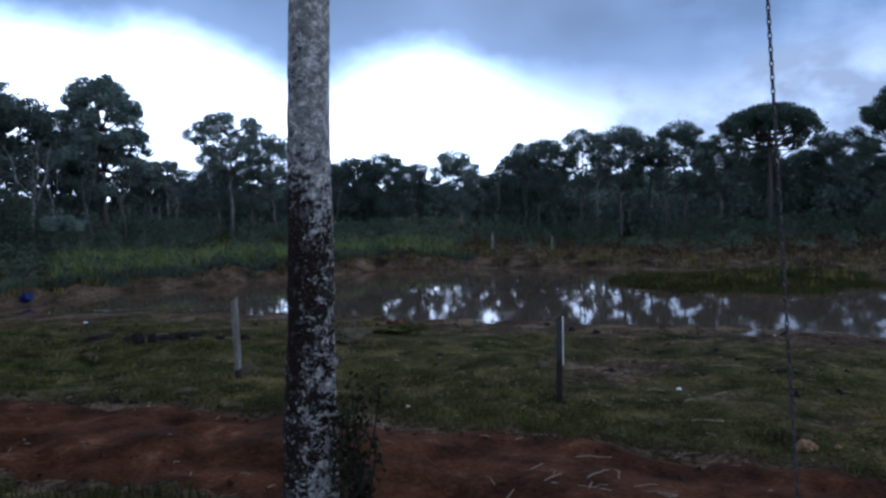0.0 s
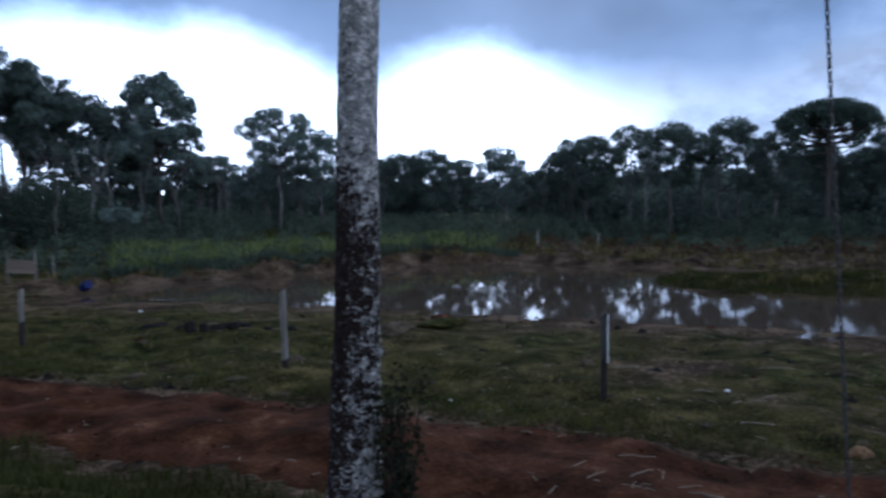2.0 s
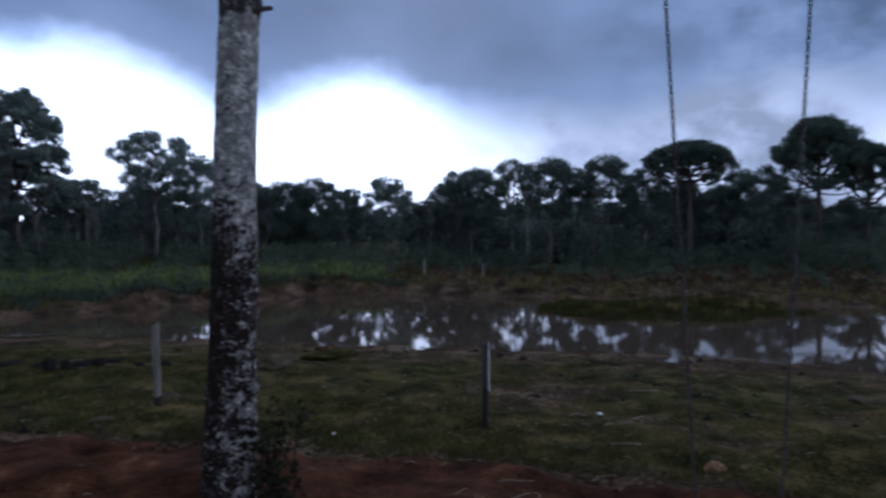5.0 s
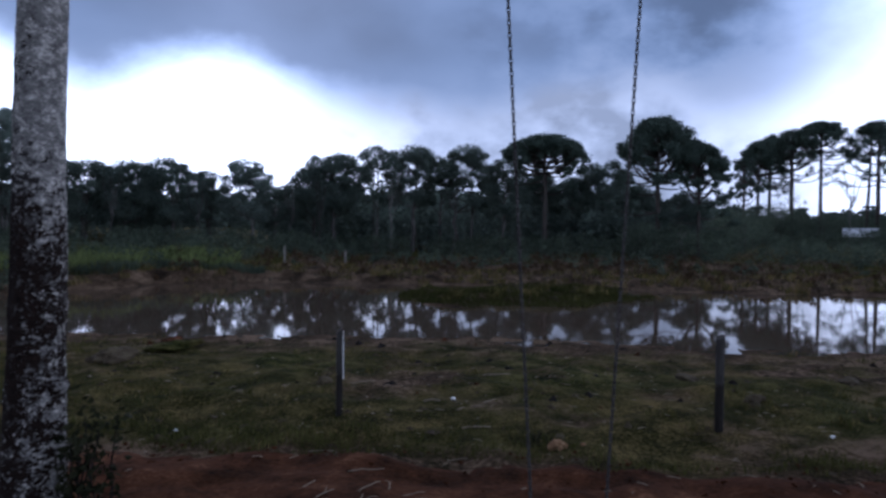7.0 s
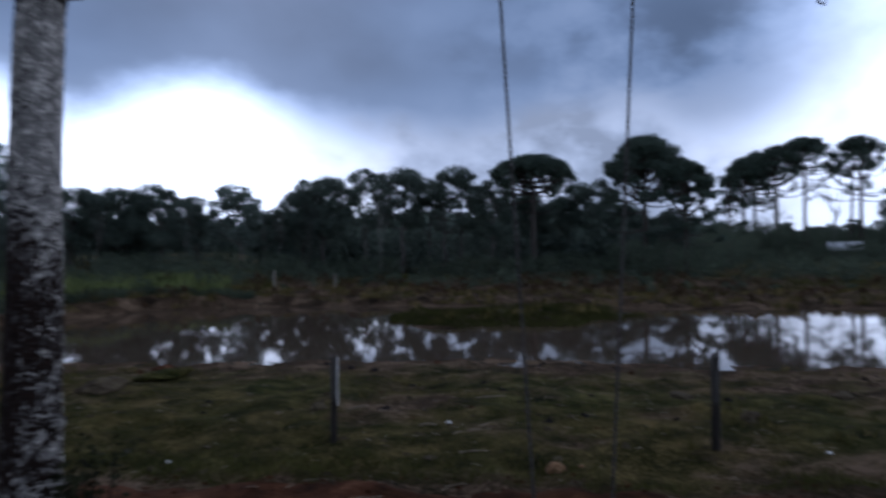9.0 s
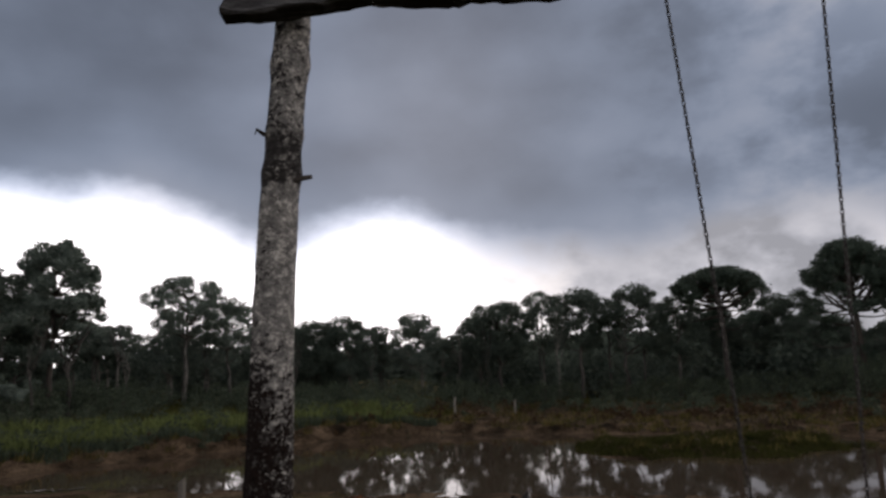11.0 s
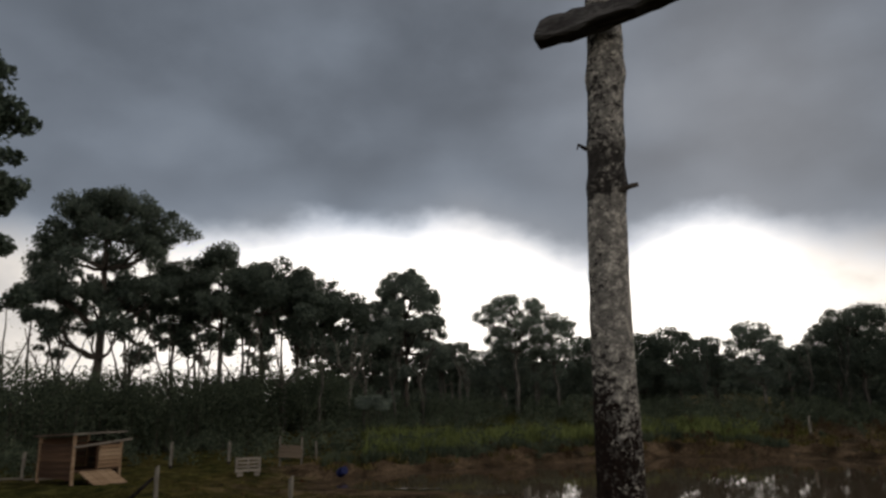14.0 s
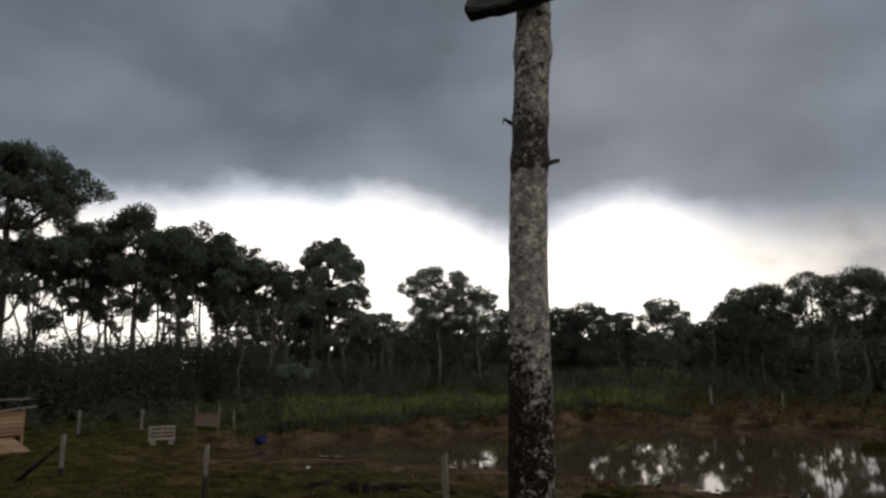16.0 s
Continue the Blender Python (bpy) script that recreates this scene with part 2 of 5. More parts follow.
def ground_material():
    m = bpy.data.materials.new("pasture_ground")
    m.use_nodes = True
    nt = m.node_tree
    N, L = nt.nodes.new, nt.links.new
    b = nt.nodes["Principled BSDF"]
    b.inputs["Roughness"].default_value, b.inputs["Specular IOR Level"].default_value = 1.0, 0.03
    co = N("ShaderNodeNewGeometry").outputs["Position"]

    def tex(scale, detail=5, rough=0.65):
        n = N("ShaderNodeTexNoise")
        n.inputs["Scale"].default_value, n.inputs["Detail"].default_value, n.inputs["Roughness"].default_value = scale, detail, rough
        L(co, n.inputs["Vector"])
        return n.outputs["Fac"]

    def calc(op, a, c):
        n = N("ShaderNodeMath")
        n.operation = op
        for i, v in enumerate((a, c)):
            if isinstance(v, (int, float)):
                n.inputs[i].default_value = v
            else:
                L(v, n.inputs[i])
        return n.outputs[0]

    def ramp(v, *stops):
        n = N("ShaderNodeValToRGB")
        while len(n.color_ramp.elements) < len(stops):
            n.color_ramp.elements.new(0.5)
        for e, (p, c) in zip(n.color_ramp.elements, stops):
            e.position, e.color = p, (*c, 1)
        L(v, n.inputs[0])
        return n.outputs[0]

    def blend(f, a, c):
        n = N("ShaderNodeMix")
        n.data_type = "RGBA"
        L(f, n.inputs[0])
        L(a, n.inputs[6])
        L(c, n.inputs[7])
        return n.outputs[2]

    at = N("ShaderNodeAttribute")
    at.attribute_name = "soil"
    patch = calc("ADD", calc("MULTIPLY", tex(0.55), 0.6), calc("MULTIPLY", tex(3.2), 0.45))
    grass = ramp(calc("ADD", calc("MULTIPLY", tex(1.1), 0.5), calc("MULTIPLY", tex(24, 6, 0.75), 0.5)), (0.43, (0.007, 0.007, 0.002)), (0.5, (0.041, 0.036, 0.010)), (0.57, (0.13, 0.096, 0.036)))
    soil = ramp(calc("ADD", calc("MULTIPLY", tex(0.8), 0.5), calc("MULTIPLY", tex(14, 6, 0.7), 0.5)), (0.42, (0.012, 0.009, 0.006)), (0.5, (0.064, 0.042, 0.025)), (0.58, (0.155, 0.108, 0.07)))
    green = ramp(calc("ADD", calc("MULTIPLY", tex(1.6), 0.5), calc("MULTIPLY", tex(30, 6, 0.75), 0.5)), (0.43, (0.005, 0.007, 0.002)), (0.5, (0.031, 0.034, 0.008)), (0.58, (0.1, 0.086, 0.028)))
    grass = blend(ramp(tex(0.22, 4), (0.42, (0, 0, 0)), (0.58, (1, 1, 1))), grass, green)
    f = ramp(calc("ADD", calc("MULTIPLY", at.outputs["Fac"], 0.75), calc("SUBTRACT", patch, 0.5)), (0.3, (0, 0, 0)), (0.5, (1, 1, 1)))
    L(blend(f, grass, soil), b.inputs["Base Color"])
    bp = N("ShaderNodeBump")
    bp.inputs["Strength"].default_value, bp.inputs["Distance"].default_value = 1.0, 0.07
    L(calc("ADD", tex(9, 6, 0.7), calc("MULTIPLY", tex(40, 4), 0.5)), bp.inputs["Height"])
    L(bp.outputs[0], b.inputs["Normal"])
    return m


def water_material():
    m = bpy.data.materials.new("pond_water")
    m.use_nodes = True
    nt = m.node_tree
    b = nt.nodes["Principled BSDF"]
    b.inputs["Base Color"].default_value = (0.058, 0.041, 0.028, 1)
    b.inputs["Roughness"].default_value, b.inputs["IOR"].default_value = 0.035, 1.33
    n, bp = nt.nodes.new("ShaderNodeTexNoise"), nt.nodes.new("ShaderNodeBump")
    n.inputs["Scale"].default_value, n.inputs["Detail"].default_value = 1.6, 4.0
    nt.links.new(nt.nodes.new("ShaderNodeNewGeometry").outputs["Position"], n.inputs["Vector"])
    bp.inputs["Strength"].default_value, bp.inputs["Distance"].default_value = 0.05, 0.02
    nt.links.new(n.outputs["Fac"], bp.inputs["Height"])
    nt.links.new(bp.outputs[0], b.inputs["Normal"])
    return m


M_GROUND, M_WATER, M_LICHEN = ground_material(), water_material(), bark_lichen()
M_ROAD = material("red_earth", [(0.5, (0.009, 0.0036, 0.0018)), (0.66, (0.033, 0.0128, 0.0058)), (0.78, (0.057, 0.0225, 0.0104)), (0.93, (0.125, 0.06, 0.031))], scale=1.7, fine=22, rough=0.95, bump=1.0, bump_scale=16, spec=0.03, world_size=True)
M_BEAM = material("weathered_beam", [(0.42, (0.012, 0.011, 0.012)), (0.7, (0.045, 0.042, 0.042)), (0.95, (0.17, 0.165, 0.16))], scale=3, fine=30, stretch=(0.6, 6, 6), bump=0.6)
M_POST = material("grey_fence_wood", [(0.42, (0.045, 0.039, 0.032)), (0.7, (0.13, 0.116, 0.097)), (0.98, (0.27, 0.248, 0.214))], scale=5, fine=40, stretch=(4, 4, 0.5), bump=0.6, random_piece=0.2)
M_POST_DARK = material("dark_post_foot", [(0.42, (0.008, 0.007, 0.006)), (0.9, (0.03, 0.025, 0.021))], scale=5, fine=40, stretch=(4, 4, 0.5), bump=0.6)
M_BOARD = material("raw_boards", [(0.42, (0.08, 0.046, 0.027)), (0.7, (0.19, 0.12, 0.072)), (1.0, (0.32, 0.23, 0.155))], scale=2, fine=26, stretch=(0.5, 5, 5), bump=0.4, random_piece=0.3)
# hut's dark reddish boards, with shade of side wall and inside mixed in
M_BOARD_SHADED = material("dark_red_shaded_boards", [(0.42, (0.022, 0.012, 0.008)), (0.95, (0.09, 0.05, 0.03))], scale=2, fine=26, stretch=(0.5, 5, 5), bump=0.4, random_piece=0.3)
M_PALE = material("bleached_slats", [(0.42, (0.07, 0.058, 0.048)), (0.95, (0.23, 0.2, 0.17))], scale=2, fine=26, stretch=(0.5, 5, 5), bump=0.4, random_piece=0.25)
M_DIM = material("dim_brown_boards", [(0.42, (0.04, 0.03, 0.022)), (0.95, (0.14, 0.108, 0.08))], scale=2, fine=26, stretch=(0.5, 5, 5), bump=0.4, random_piece=0.25)
M_TIN = material("rusty_sheet_roof", [(0.42, (0.045, 0.03, 0.026)), (0.7, (0.12, 0.07, 0.05)), (0.98, (0.24, 0.18, 0.15))], scale=2.5, fine=20, rough=0.6, bump=0.2)
M_CHAIN = material("dull_steel_chain", [(0.42, (0.02, 0.018, 0.017)), (0.95, (0.07, 0.062, 0.056))], scale=30, fine=120, rough=0.55, bump=0.2)
M_CHAIN.node_tree.nodes["Principled BSDF"].inputs["Metallic"].default_value = 0.15
M_BARK = material("forest_bark", [(0.4, (0.022, 0.019, 0.016)), (0.72, (0.07, 0.063, 0.055)), (1.05, (0.22, 0.205, 0.18))], scale=2, fine=14, stretch=(2, 2, 0.6), bump=0.5, random_piece=0.35)
M_BARK_DARK = material("conifer_bark", [(0.4, (0.02, 0.017, 0.015)), (0.95, (0.09, 0.075, 0.062))], scale=2, fine=14, stretch=(2, 2, 0.6), bump=0.5)
M_LEAF = leaf_material("forest_leaves", (0.056, 0.076, 0.062), (0.125, 0.155, 0.122))
# pale leaf colour with the veil of haze over distant trees mixed in
M_LEAF_PALE = leaf_material("pale_haze_leaves", (0.1, 0.13, 0.112), (0.21, 0.25, 0.205))
M_NEEDLE = leaf_material("conifer_needles", (0.034, 0.05, 0.038), (0.08, 0.108, 0.078), 0.3)
M_SHRUB = leaf_material("undergrowth_leaves", (0.034, 0.047, 0.033), (0.095, 0.118, 0.075))
M_REED = leaf_material("tall_grass_blades", (0.055, 0.072, 0.024), (0.175, 0.205, 0.072), 0.4, spec=0.08)
M_GRASS = leaf_material("pasture_blades", (0.023, 0.027, 0.007), (0.095, 0.092, 0.027), 0.3, 0.35, 0.25, 0.03)
M_YARD = leaf_material("yard_blades", (0.014, 0.018, 0.005), (0.062, 0.063, 0.018), 0.3, 0.35, 0.25, 0.03)
M_DRY = leaf_material("dry_grass_blades", (0.07, 0.05, 0.016), (0.21, 0.155, 0.06), 0.3, spec=0.05)
M_DARK_LEAF = leaf_material("dark_shrub_leaves", (0.007, 0.008, 0.004), (0.026, 0.027, 0.013), 0.2, spec=0.05)
M_BROWN_LEAF = leaf_material("reddish_leaves", (0.03, 0.021, 0.011), (0.085, 0.052, 0.028), 0.2, spec=0.04)
M_SEDGE = leaf_material("dead_sedge", (0.038, 0.029, 0.02), (0.14, 0.105, 0.068), 0.25, spec=0.05)
M_CHAR = material("rotten_black_wood", [(0.42, (0.006, 0.005, 0.005)), (0.95, (0.026, 0.022, 0.02))], scale=6, fine=40, rough=1.0, bump=1.0, spec=0.02)
M_STONE = material("tan_stone", [(0.42, (0.12, 0.064, 0.03)), (0.95, (0.28, 0.165, 0.085))], scale=6, fine=40, bump=0.5)
M_BLUE = material("blue_plastic", [(0.4, (0.002, 0.005, 0.034)), (0.95, (0.005, 0.012, 0.07))], scale=4, fine=30, rough=0.6, bump=0.05, spec=0.15)
M_WHITE = material("dirty_white_plastic", [(0.4, (0.55, 0.54, 0.5)), (0.95, (0.82, 0.82, 0.8))], scale=10, fine=60, rough=0.4, bump=0.1)
M_STICK = material("bleached_twig", [(0.4, (0.1, 0.078, 0.055)), (0.95, (0.29, 0.235, 0.165))], scale=10, fine=60, bump=0.3)
M_MUD = material("clod_earth", [(0.42, (0.018, 0.014, 0.01)), (0.65, (0.05, 0.038, 0.024)), (0.98, (0.09, 0.075, 0.042))], scale=6, fine=40, bump=1.0, bump_scale=30, spec=0.04, world_size=True)
M_POST_GREY = material("grey_dark_post", [(0.42, (0.012, 0.011, 0.01)), (0.95, (0.065, 0.06, 0.054))], scale=5, fine=40, stretch=(4, 4, 0.5), bump=0.6)
M_WALL = material("limewashed_wall", [(0.4, (0.5, 0.49, 0.46)), (0.95, (0.76, 0.75, 0.72))], scale=1, fine=8, bump=0.1)
M_SHEET = material("light_roof_sheet", [(0.4, (0.42, 0.43, 0.44)), (0.95, (0.62, 0.63, 0.64))], scale=1, fine=8, rough=0.45, bump=0.1)
M_DARK = material("dark_glass", [(0.4, (0.015, 0.017, 0.02)), (0.95, (0.03, 0.033, 0.036))], scale=1, fine=8, rough=0.2, bump=0)


# ---- mesh helpers ----
rng = np.random.default_rng(7)


class Shape:
    """Collects vertices and faces, and becomes one mesh."""

    def __init__(self):
        self.v, self.f, self.n = [], [], 0

    def add(self, verts, faces):
        verts = np.asarray(verts, float)
        self.v.append(verts)
        self.f.extend([tuple(int(i) + self.n for i in face) for face in faces])
        self.n += len(verts)
        return self

    def tube(self, points, radii, seg=7, cap=True):
        points, radii = np.asarray(points, float), np.asarray(radii, float)
        k = len(points)
        way = np.gradient(points, axis=0)
        way /= np.linalg.norm(way, axis=1)[:, None] + 1e-9
        ref = np.where(np.abs(way[:, 2:3]) > 0.9, np.array([[1.0, 0, 0]]), np.array([[0, 0, 1.0]]))
        s = np.cross(way, ref)
        s /= np.linalg.norm(s, axis=1)[:, None] + 1e-9
        t = np.cross(s, way)
        a = np.linspace(0, 2 * math.pi, seg, endpoint=False)
        ring = points[:, None] + radii[:, None, None] * (np.cos(a)[None, :, None] * s[:, None] + np.sin(a)[None, :, None] * t[:, None])
        faces = []
        for i in range(k - 1):
            for j in range(seg):
                j2 = (j + 1) % seg
                faces.append((i * seg + j, (i + 1) * seg + j, (i + 1) * seg + j2, i * seg + j2))
        if cap:
            faces += [tuple(range(seg)), tuple((k - 1) * seg + j for j in reversed(range(seg)))]
        return self.add(ring.reshape(-1, 3), faces)

    def box(self, centre, size, m=None, taper=1.0):
        c = np.array([(sx * size[0] / 2, sy * size[1] / 2, sz * size[2] / 2) for sz in (-1, 1) for sy in (-1, 1) for sx in (-1, 1)])
        c[4:, :2] *= taper
        if m is not None:
            c = np.array([m @ Vector(p) for p in c])
        return self.add(c + np.array(centre), [(0, 2, 3, 1), (4, 5, 7, 6), (0, 1, 5, 4), (2, 6, 7, 3), (0, 4, 6, 2), (1, 3, 7, 5)])

    def mesh(self, name, mat, smooth=False):
        me = bpy.data.meshes.new(name)
        me.from_pydata(np.concatenate(self.v), [], self.f)
        me.materials.append(mat)
        if smooth:
            me.shade_smooth()
        me.update()
        return me


def leaves(name, mat, centres, length, width, upright=0.0, way=None):
    """Many small bent leaves of two triangles each, as one mesh."""
    n = len(centres)
    d = rng.normal(size=(n, 3))
    if way is not None:
        d = d * 0.45 + way
    d[:, 2] = d[:, 2] * (1 - upright) + upright * (np.abs(d[:, 2]) + 0.8)
    d /= np.linalg.norm(d, axis=1)[:, None] + 1e-9
    s = np.cross(d, rng.normal(size=(n, 3)))
    s /= np.linalg.norm(s, axis=1)[:, None] + 1e-9
    u = np.cross(d, s)
    ln = (length * rng.uniform(0.6, 1.35, n))[:, None]
    wd = (width * rng.uniform(0.6, 1.3, n))[:, None]
    v = np.stack([centres - d * ln / 2, centres + s * wd / 2 + u * wd * 0.2, centres + d * ln / 2, centres - s * wd / 2 + u * wd * 0.2], 1).reshape(-1, 3)
    i = np.arange(n)[:, None] * 4
    f = np.concatenate([i + np.array([[0, 1, 2]]), i + np.array([[0, 2, 3]])], 1).reshape(-1, 3)
    me = bpy.data.meshes.new(name)
    me.from_pydata(v, [], f)
    me.materials.append(mat)
    me.update()
    return me


def blades(name, mat, roots, height, width, lean=0.35):
    """Grass: one tapered blade of two bent segments at each root."""
    n = len(roots)
    a = rng.uniform(0, 2 * math.pi, n)
    side = np.stack([np.cos(a), np.sin(a), np.zeros(n)], 1)
    b = rng.uniform(0, 2 * math.pi, n)
    tilt = np.stack([np.cos(b), np.sin(b), np.zeros(n)], 1) * rng.uniform(0.1, 1, n)[:, None] * lean
    h = (height * rng.uniform(0.5, 1.3, n))[:, None]
    w = (width * rng.uniform(0.6, 1.3, n))[:, None]
    up = np.array([[0, 0, 1.0]])
    mid = roots + (up * 0.6 + tilt * 0.35) * h
    tip = roots + (up + tilt) * h
    v = np.stack([roots - side * w / 2, roots + side * w / 2, mid + side * w * 0.35, mid - side * w * 0.35, tip], 1).reshape(-1, 3)
    i = np.arange(n)[:, None] * 5
    f = np.concatenate([i + np.array([[0, 1, 2]]), i + np.array([[0, 2, 3]]), i + np.array([[3, 2, 4]])], 1).reshape(-1, 3)
    me = bpy.data.meshes.new(name)
    me.from_pydata(v, [], f)
    me.materials.append(mat)
    me.update()
    return me


def part(name, me, parent, label="", at=None):
    ob = new(name, me)
    ob.parent = parent
    if at is not None:
        ob.matrix_basis = at
    return tagged(ob, label)


def thing(name, m, label, category, group="", kind=""):
    ob = new(name)
    ob.empty_display_size = 0.2
    ob.matrix_basis = m
    return tagged(ob, label, category, group, kind)


LATTICE = np.random.default_rng(3).uniform(-1, 1, (64, 64))


def value_noise(x, y, s):
    x, y = np.asarray(x, float) / s, np.asarray(y, float) / s
    i, j = np.floor(x).astype(int), np.floor(y).astype(int)
    u, v = x - i, y - j
    u, v = u * u * (3 - 2 * u), v * v * (3 - 2 * v)
    g = lambda a, b: LATTICE[a % 64, b % 64]
    return (g(i, j) * (1 - u) + g(i + 1, j) * u) * (1 - v) + (g(i, j + 1) * (1 - u) + g(i + 1, j + 1) * u) * v


def ease(t):
    t = np.clip(t, 0, 1)
    return t * t * (3 - 2 * t)


# ---- ground, road, pond ----
SHORE = np.array([(-12.6, 20.7), (-9.6, 20.5), (-7.4, 20.6), (-4.4, 19.7), (-0.5, 18.1), (1.5, 17.9), (3.7, 17.2), (6.0, 16.2), (8.1, 14.9), (9.9, 13.85), (12.8, 12.2), (15.1, 10.9),
                  (24, 6.9), (38, 2.4), (46, 8), (40, 15), (28.4, 19.6), (25.5, 21.5), (19.2, 23.6), (17, 26.5), (11.6, 29.6), (6.9, 31.9), (2.6, 34.0), (-2.2, 34.6), (-5.8, 31.6), (-9.0, 28.6), (-11.6, 26.8), (-13.1, 24.8), (-13.3, 22.4)])


def shore_distance(x, y):
    """Metres from the pond's edge, negative over the water."""
    p = np.stack([np.asarray(x, float), np.asarray(y, float)], -1)
    best, inside = np.full(p.shape[:-1], 1e9), np.zeros(p.shape[:-1], bool)
    for a, b in zip(SHORE, np.roll(SHORE, -1, 0)):
        ab = b - a
        t = np.clip(((p - a) @ ab) / (ab @ ab), 0, 1)
        best = np.minimum(best, np.linalg.norm(p - a - t[..., None] * ab, axis=-1))
        cross = (a[1] > p[..., 1]) != (b[1] > p[..., 1])
        xi = a[0] + (p[..., 1] - a[1]) * ab[0] / (ab[1] if abs(ab[1]) > 1e-9 else 1e-9)
        inside ^= cross & (p[..., 0] < xi)
    d = np.where(inside, -best, best) + 0.35 * value_noise(x, y, 1.7) + 0.2 * value_noise(x, y, 0.6)
    islet = np.hypot((p[..., 0] - 11.4) / 4.8, (p[..., 1] - 25.2) / 4.0) - 1
    return np.maximum(d, -islet * 2.0 + 0.9 * value_noise(x, y, 1.9) + 0.4 * value_noise(x, y, 0.7) - 0.2)


def far_side(x, y):
    tip = ease((y - (21.9 - 0.2 * (x + 12.2))) / 2.2) * ease((x + 18.5) / 5) * ease((4 - x) / 6)
    return np.maximum(ease((y - (22.5 - 0.42 * x)) / 3.0), tip)


def road_edge(x):
    x = np.clip(x, -30, 30)
    return 8.35 - 0.35 * x - 0.012 * x * x


def ground_z(x, y):
    x, y = np.asarray(x, float), np.asarray(y, float)
    d = shore_distance(x, y)
    near = -0.3 + 0.3 * ease(d / 6.5)
    flat = ease((x + 1) / 11)
    bank = -0.3 + (0.52 - 0.27 * flat) * ease(d / 1.6) + (0.033 - 0.028 * flat) * np.clip(d - 1.5, 0, 60) + 0.006 * np.clip(d - 60, 0, 300)
    bank = bank + 0.18 * value_noise(x, y, 2.3) * ease(d / 2) + (0.13 * value_noise(x, y, 0.9) + 0.08 * value_noise(x, y, 0.45)) * ease(d)
    s = far_side(x, y)
    z = np.where(d < 0, -0.3 + 0.2 * np.maximum(d, -2.5), near * (1 - s) + bank * s)
    yard = ease((road_edge(x) - 2.75 - y) / 2.0)
    lumps = 0.06 * value_noise(x, y, 1.3) + 0.055 * value_noise(x, y, 0.5) + 0.04 * value_noise(x, y, 0.28)
    return z + 0.5 * yard + lumps * ease((d + 0.3) / 3.0)


def axis(fine_lo, fine_hi, step, lo, hi):
    out, g = list(np.arange(fine_lo, fine_hi, step)), step
    v = fine_hi
    while v < hi:
        out.append(v)
        g *= 1.13
        v += g
    out.append(hi)
    v, g = fine_lo - step, step
    while v > lo:
        out.insert(0, v)
        g *= 1.13
        v -= g
    out.insert(0, lo)
    return np.array(out)


def grid_mesh(name, X, Y, Z, mat):
    ny, nx = X.shape
    me = bpy.data.meshes.new(name)
    i = (np.arange(ny - 1)[:, None] * nx + np.arange(nx - 1)[None]).reshape(-1, 1)
    me.from_pydata(np.stack([X, Y, Z], -1).reshape(-1, 3), [], i + np.array([[0, 1, nx + 1, nx]]))
    me.materials.append(mat)
    me.shade_smooth()
    me.update()
    return me


gx, gy = axis(-16, 16, 0.19, -2500, 2500), axis(2.5, 37, 0.19, -2500, 2500)
GX, GY = np.meshgrid(gx, gy)
GZ = ground_z(GX, GY)
ground = new("ground", grid_mesh("ground", GX, GY, GZ, M_GROUND))
D = shore_distance(GX, GY)
FS = far_side(GX, GY)
soil = FS * np.exp(-np.maximum(D - 1.2, 0) / 2.6) * 0.72 + (1 - FS) * np.exp(-np.maximum(D, 0) / 6.0) * 0.72
soil = np.maximum(soil, np.exp(-((GY - road_edge(GX) + 1.4) / 1.9) ** 4) * 0.7)
soil = np.maximum(soil, (1 - FS) * np.clip(0.1 + 0.22 * ease((GX + 0.5) / 4) + 0.26 * value_noise(GX, GY, 2.6) + 0.3 * value_noise(GX, GY, 0.9), 0, 0.7))
soil = np.maximum(soil, FS * ease((GX + 2) / 8) * 0.75 * np.exp(-np.maximum(D - 14, 0) / 10))
soil = np.maximum(soil, 0.8 * np.exp(-(((GX + 14.8) / 4.2) ** 2 + ((GY - 23.8) / 2.2) ** 2)))
attr = ground.data.attributes.new("soil", "FLOAT", "POINT")
attr.data.foreach_set("value", soil.reshape(-1).astype(np.float32))
tagged(ground, "uneven grazed pasture with bare reddish soil by the pond", "ground", kind="structure")

rs, rt = np.meshgrid(np.linspace(-40, 40, 400), np.linspace(-1.1, 1.1, 34))
RX = rs
RY = road_edge(rs) - 1.42 + rt * (1.5 + 0.16 * value_noise(rs, 0 * rs, 1.4) + 0.1 * value_noise(rs, rt, 0.5))
RUT = -0.03 * (np.exp(-((rt + 0.45) / 0.16) ** 2) + np.exp(-((rt - 0.45) / 0.16) ** 2))
RZ = ground_z(RX, RY) + 0.06 - 0.15 * np.abs(rt) ** 4 + RUT + 0.018 * value_noise(RX, RY, 0.3)
road = tagged(new("road", grid_mesh("road", RX, RY, RZ, M_ROAD)), "bare red earth track along the fence", "dirt road", kind="structure")

water = Shape()
water.add([(x, y, -0.3) for x, y in SHORE + 1.2 * (SHORE - SHORE.mean(0)) / np.linalg.norm(SHORE - SHORE.mean(0), axis=1)[:, None]], [tuple(range(len(SHORE)))])
tagged(new("water", water.mesh("water", M_WATER)), "still brown pond water mirroring trees and sky", "pond", kind="structure")
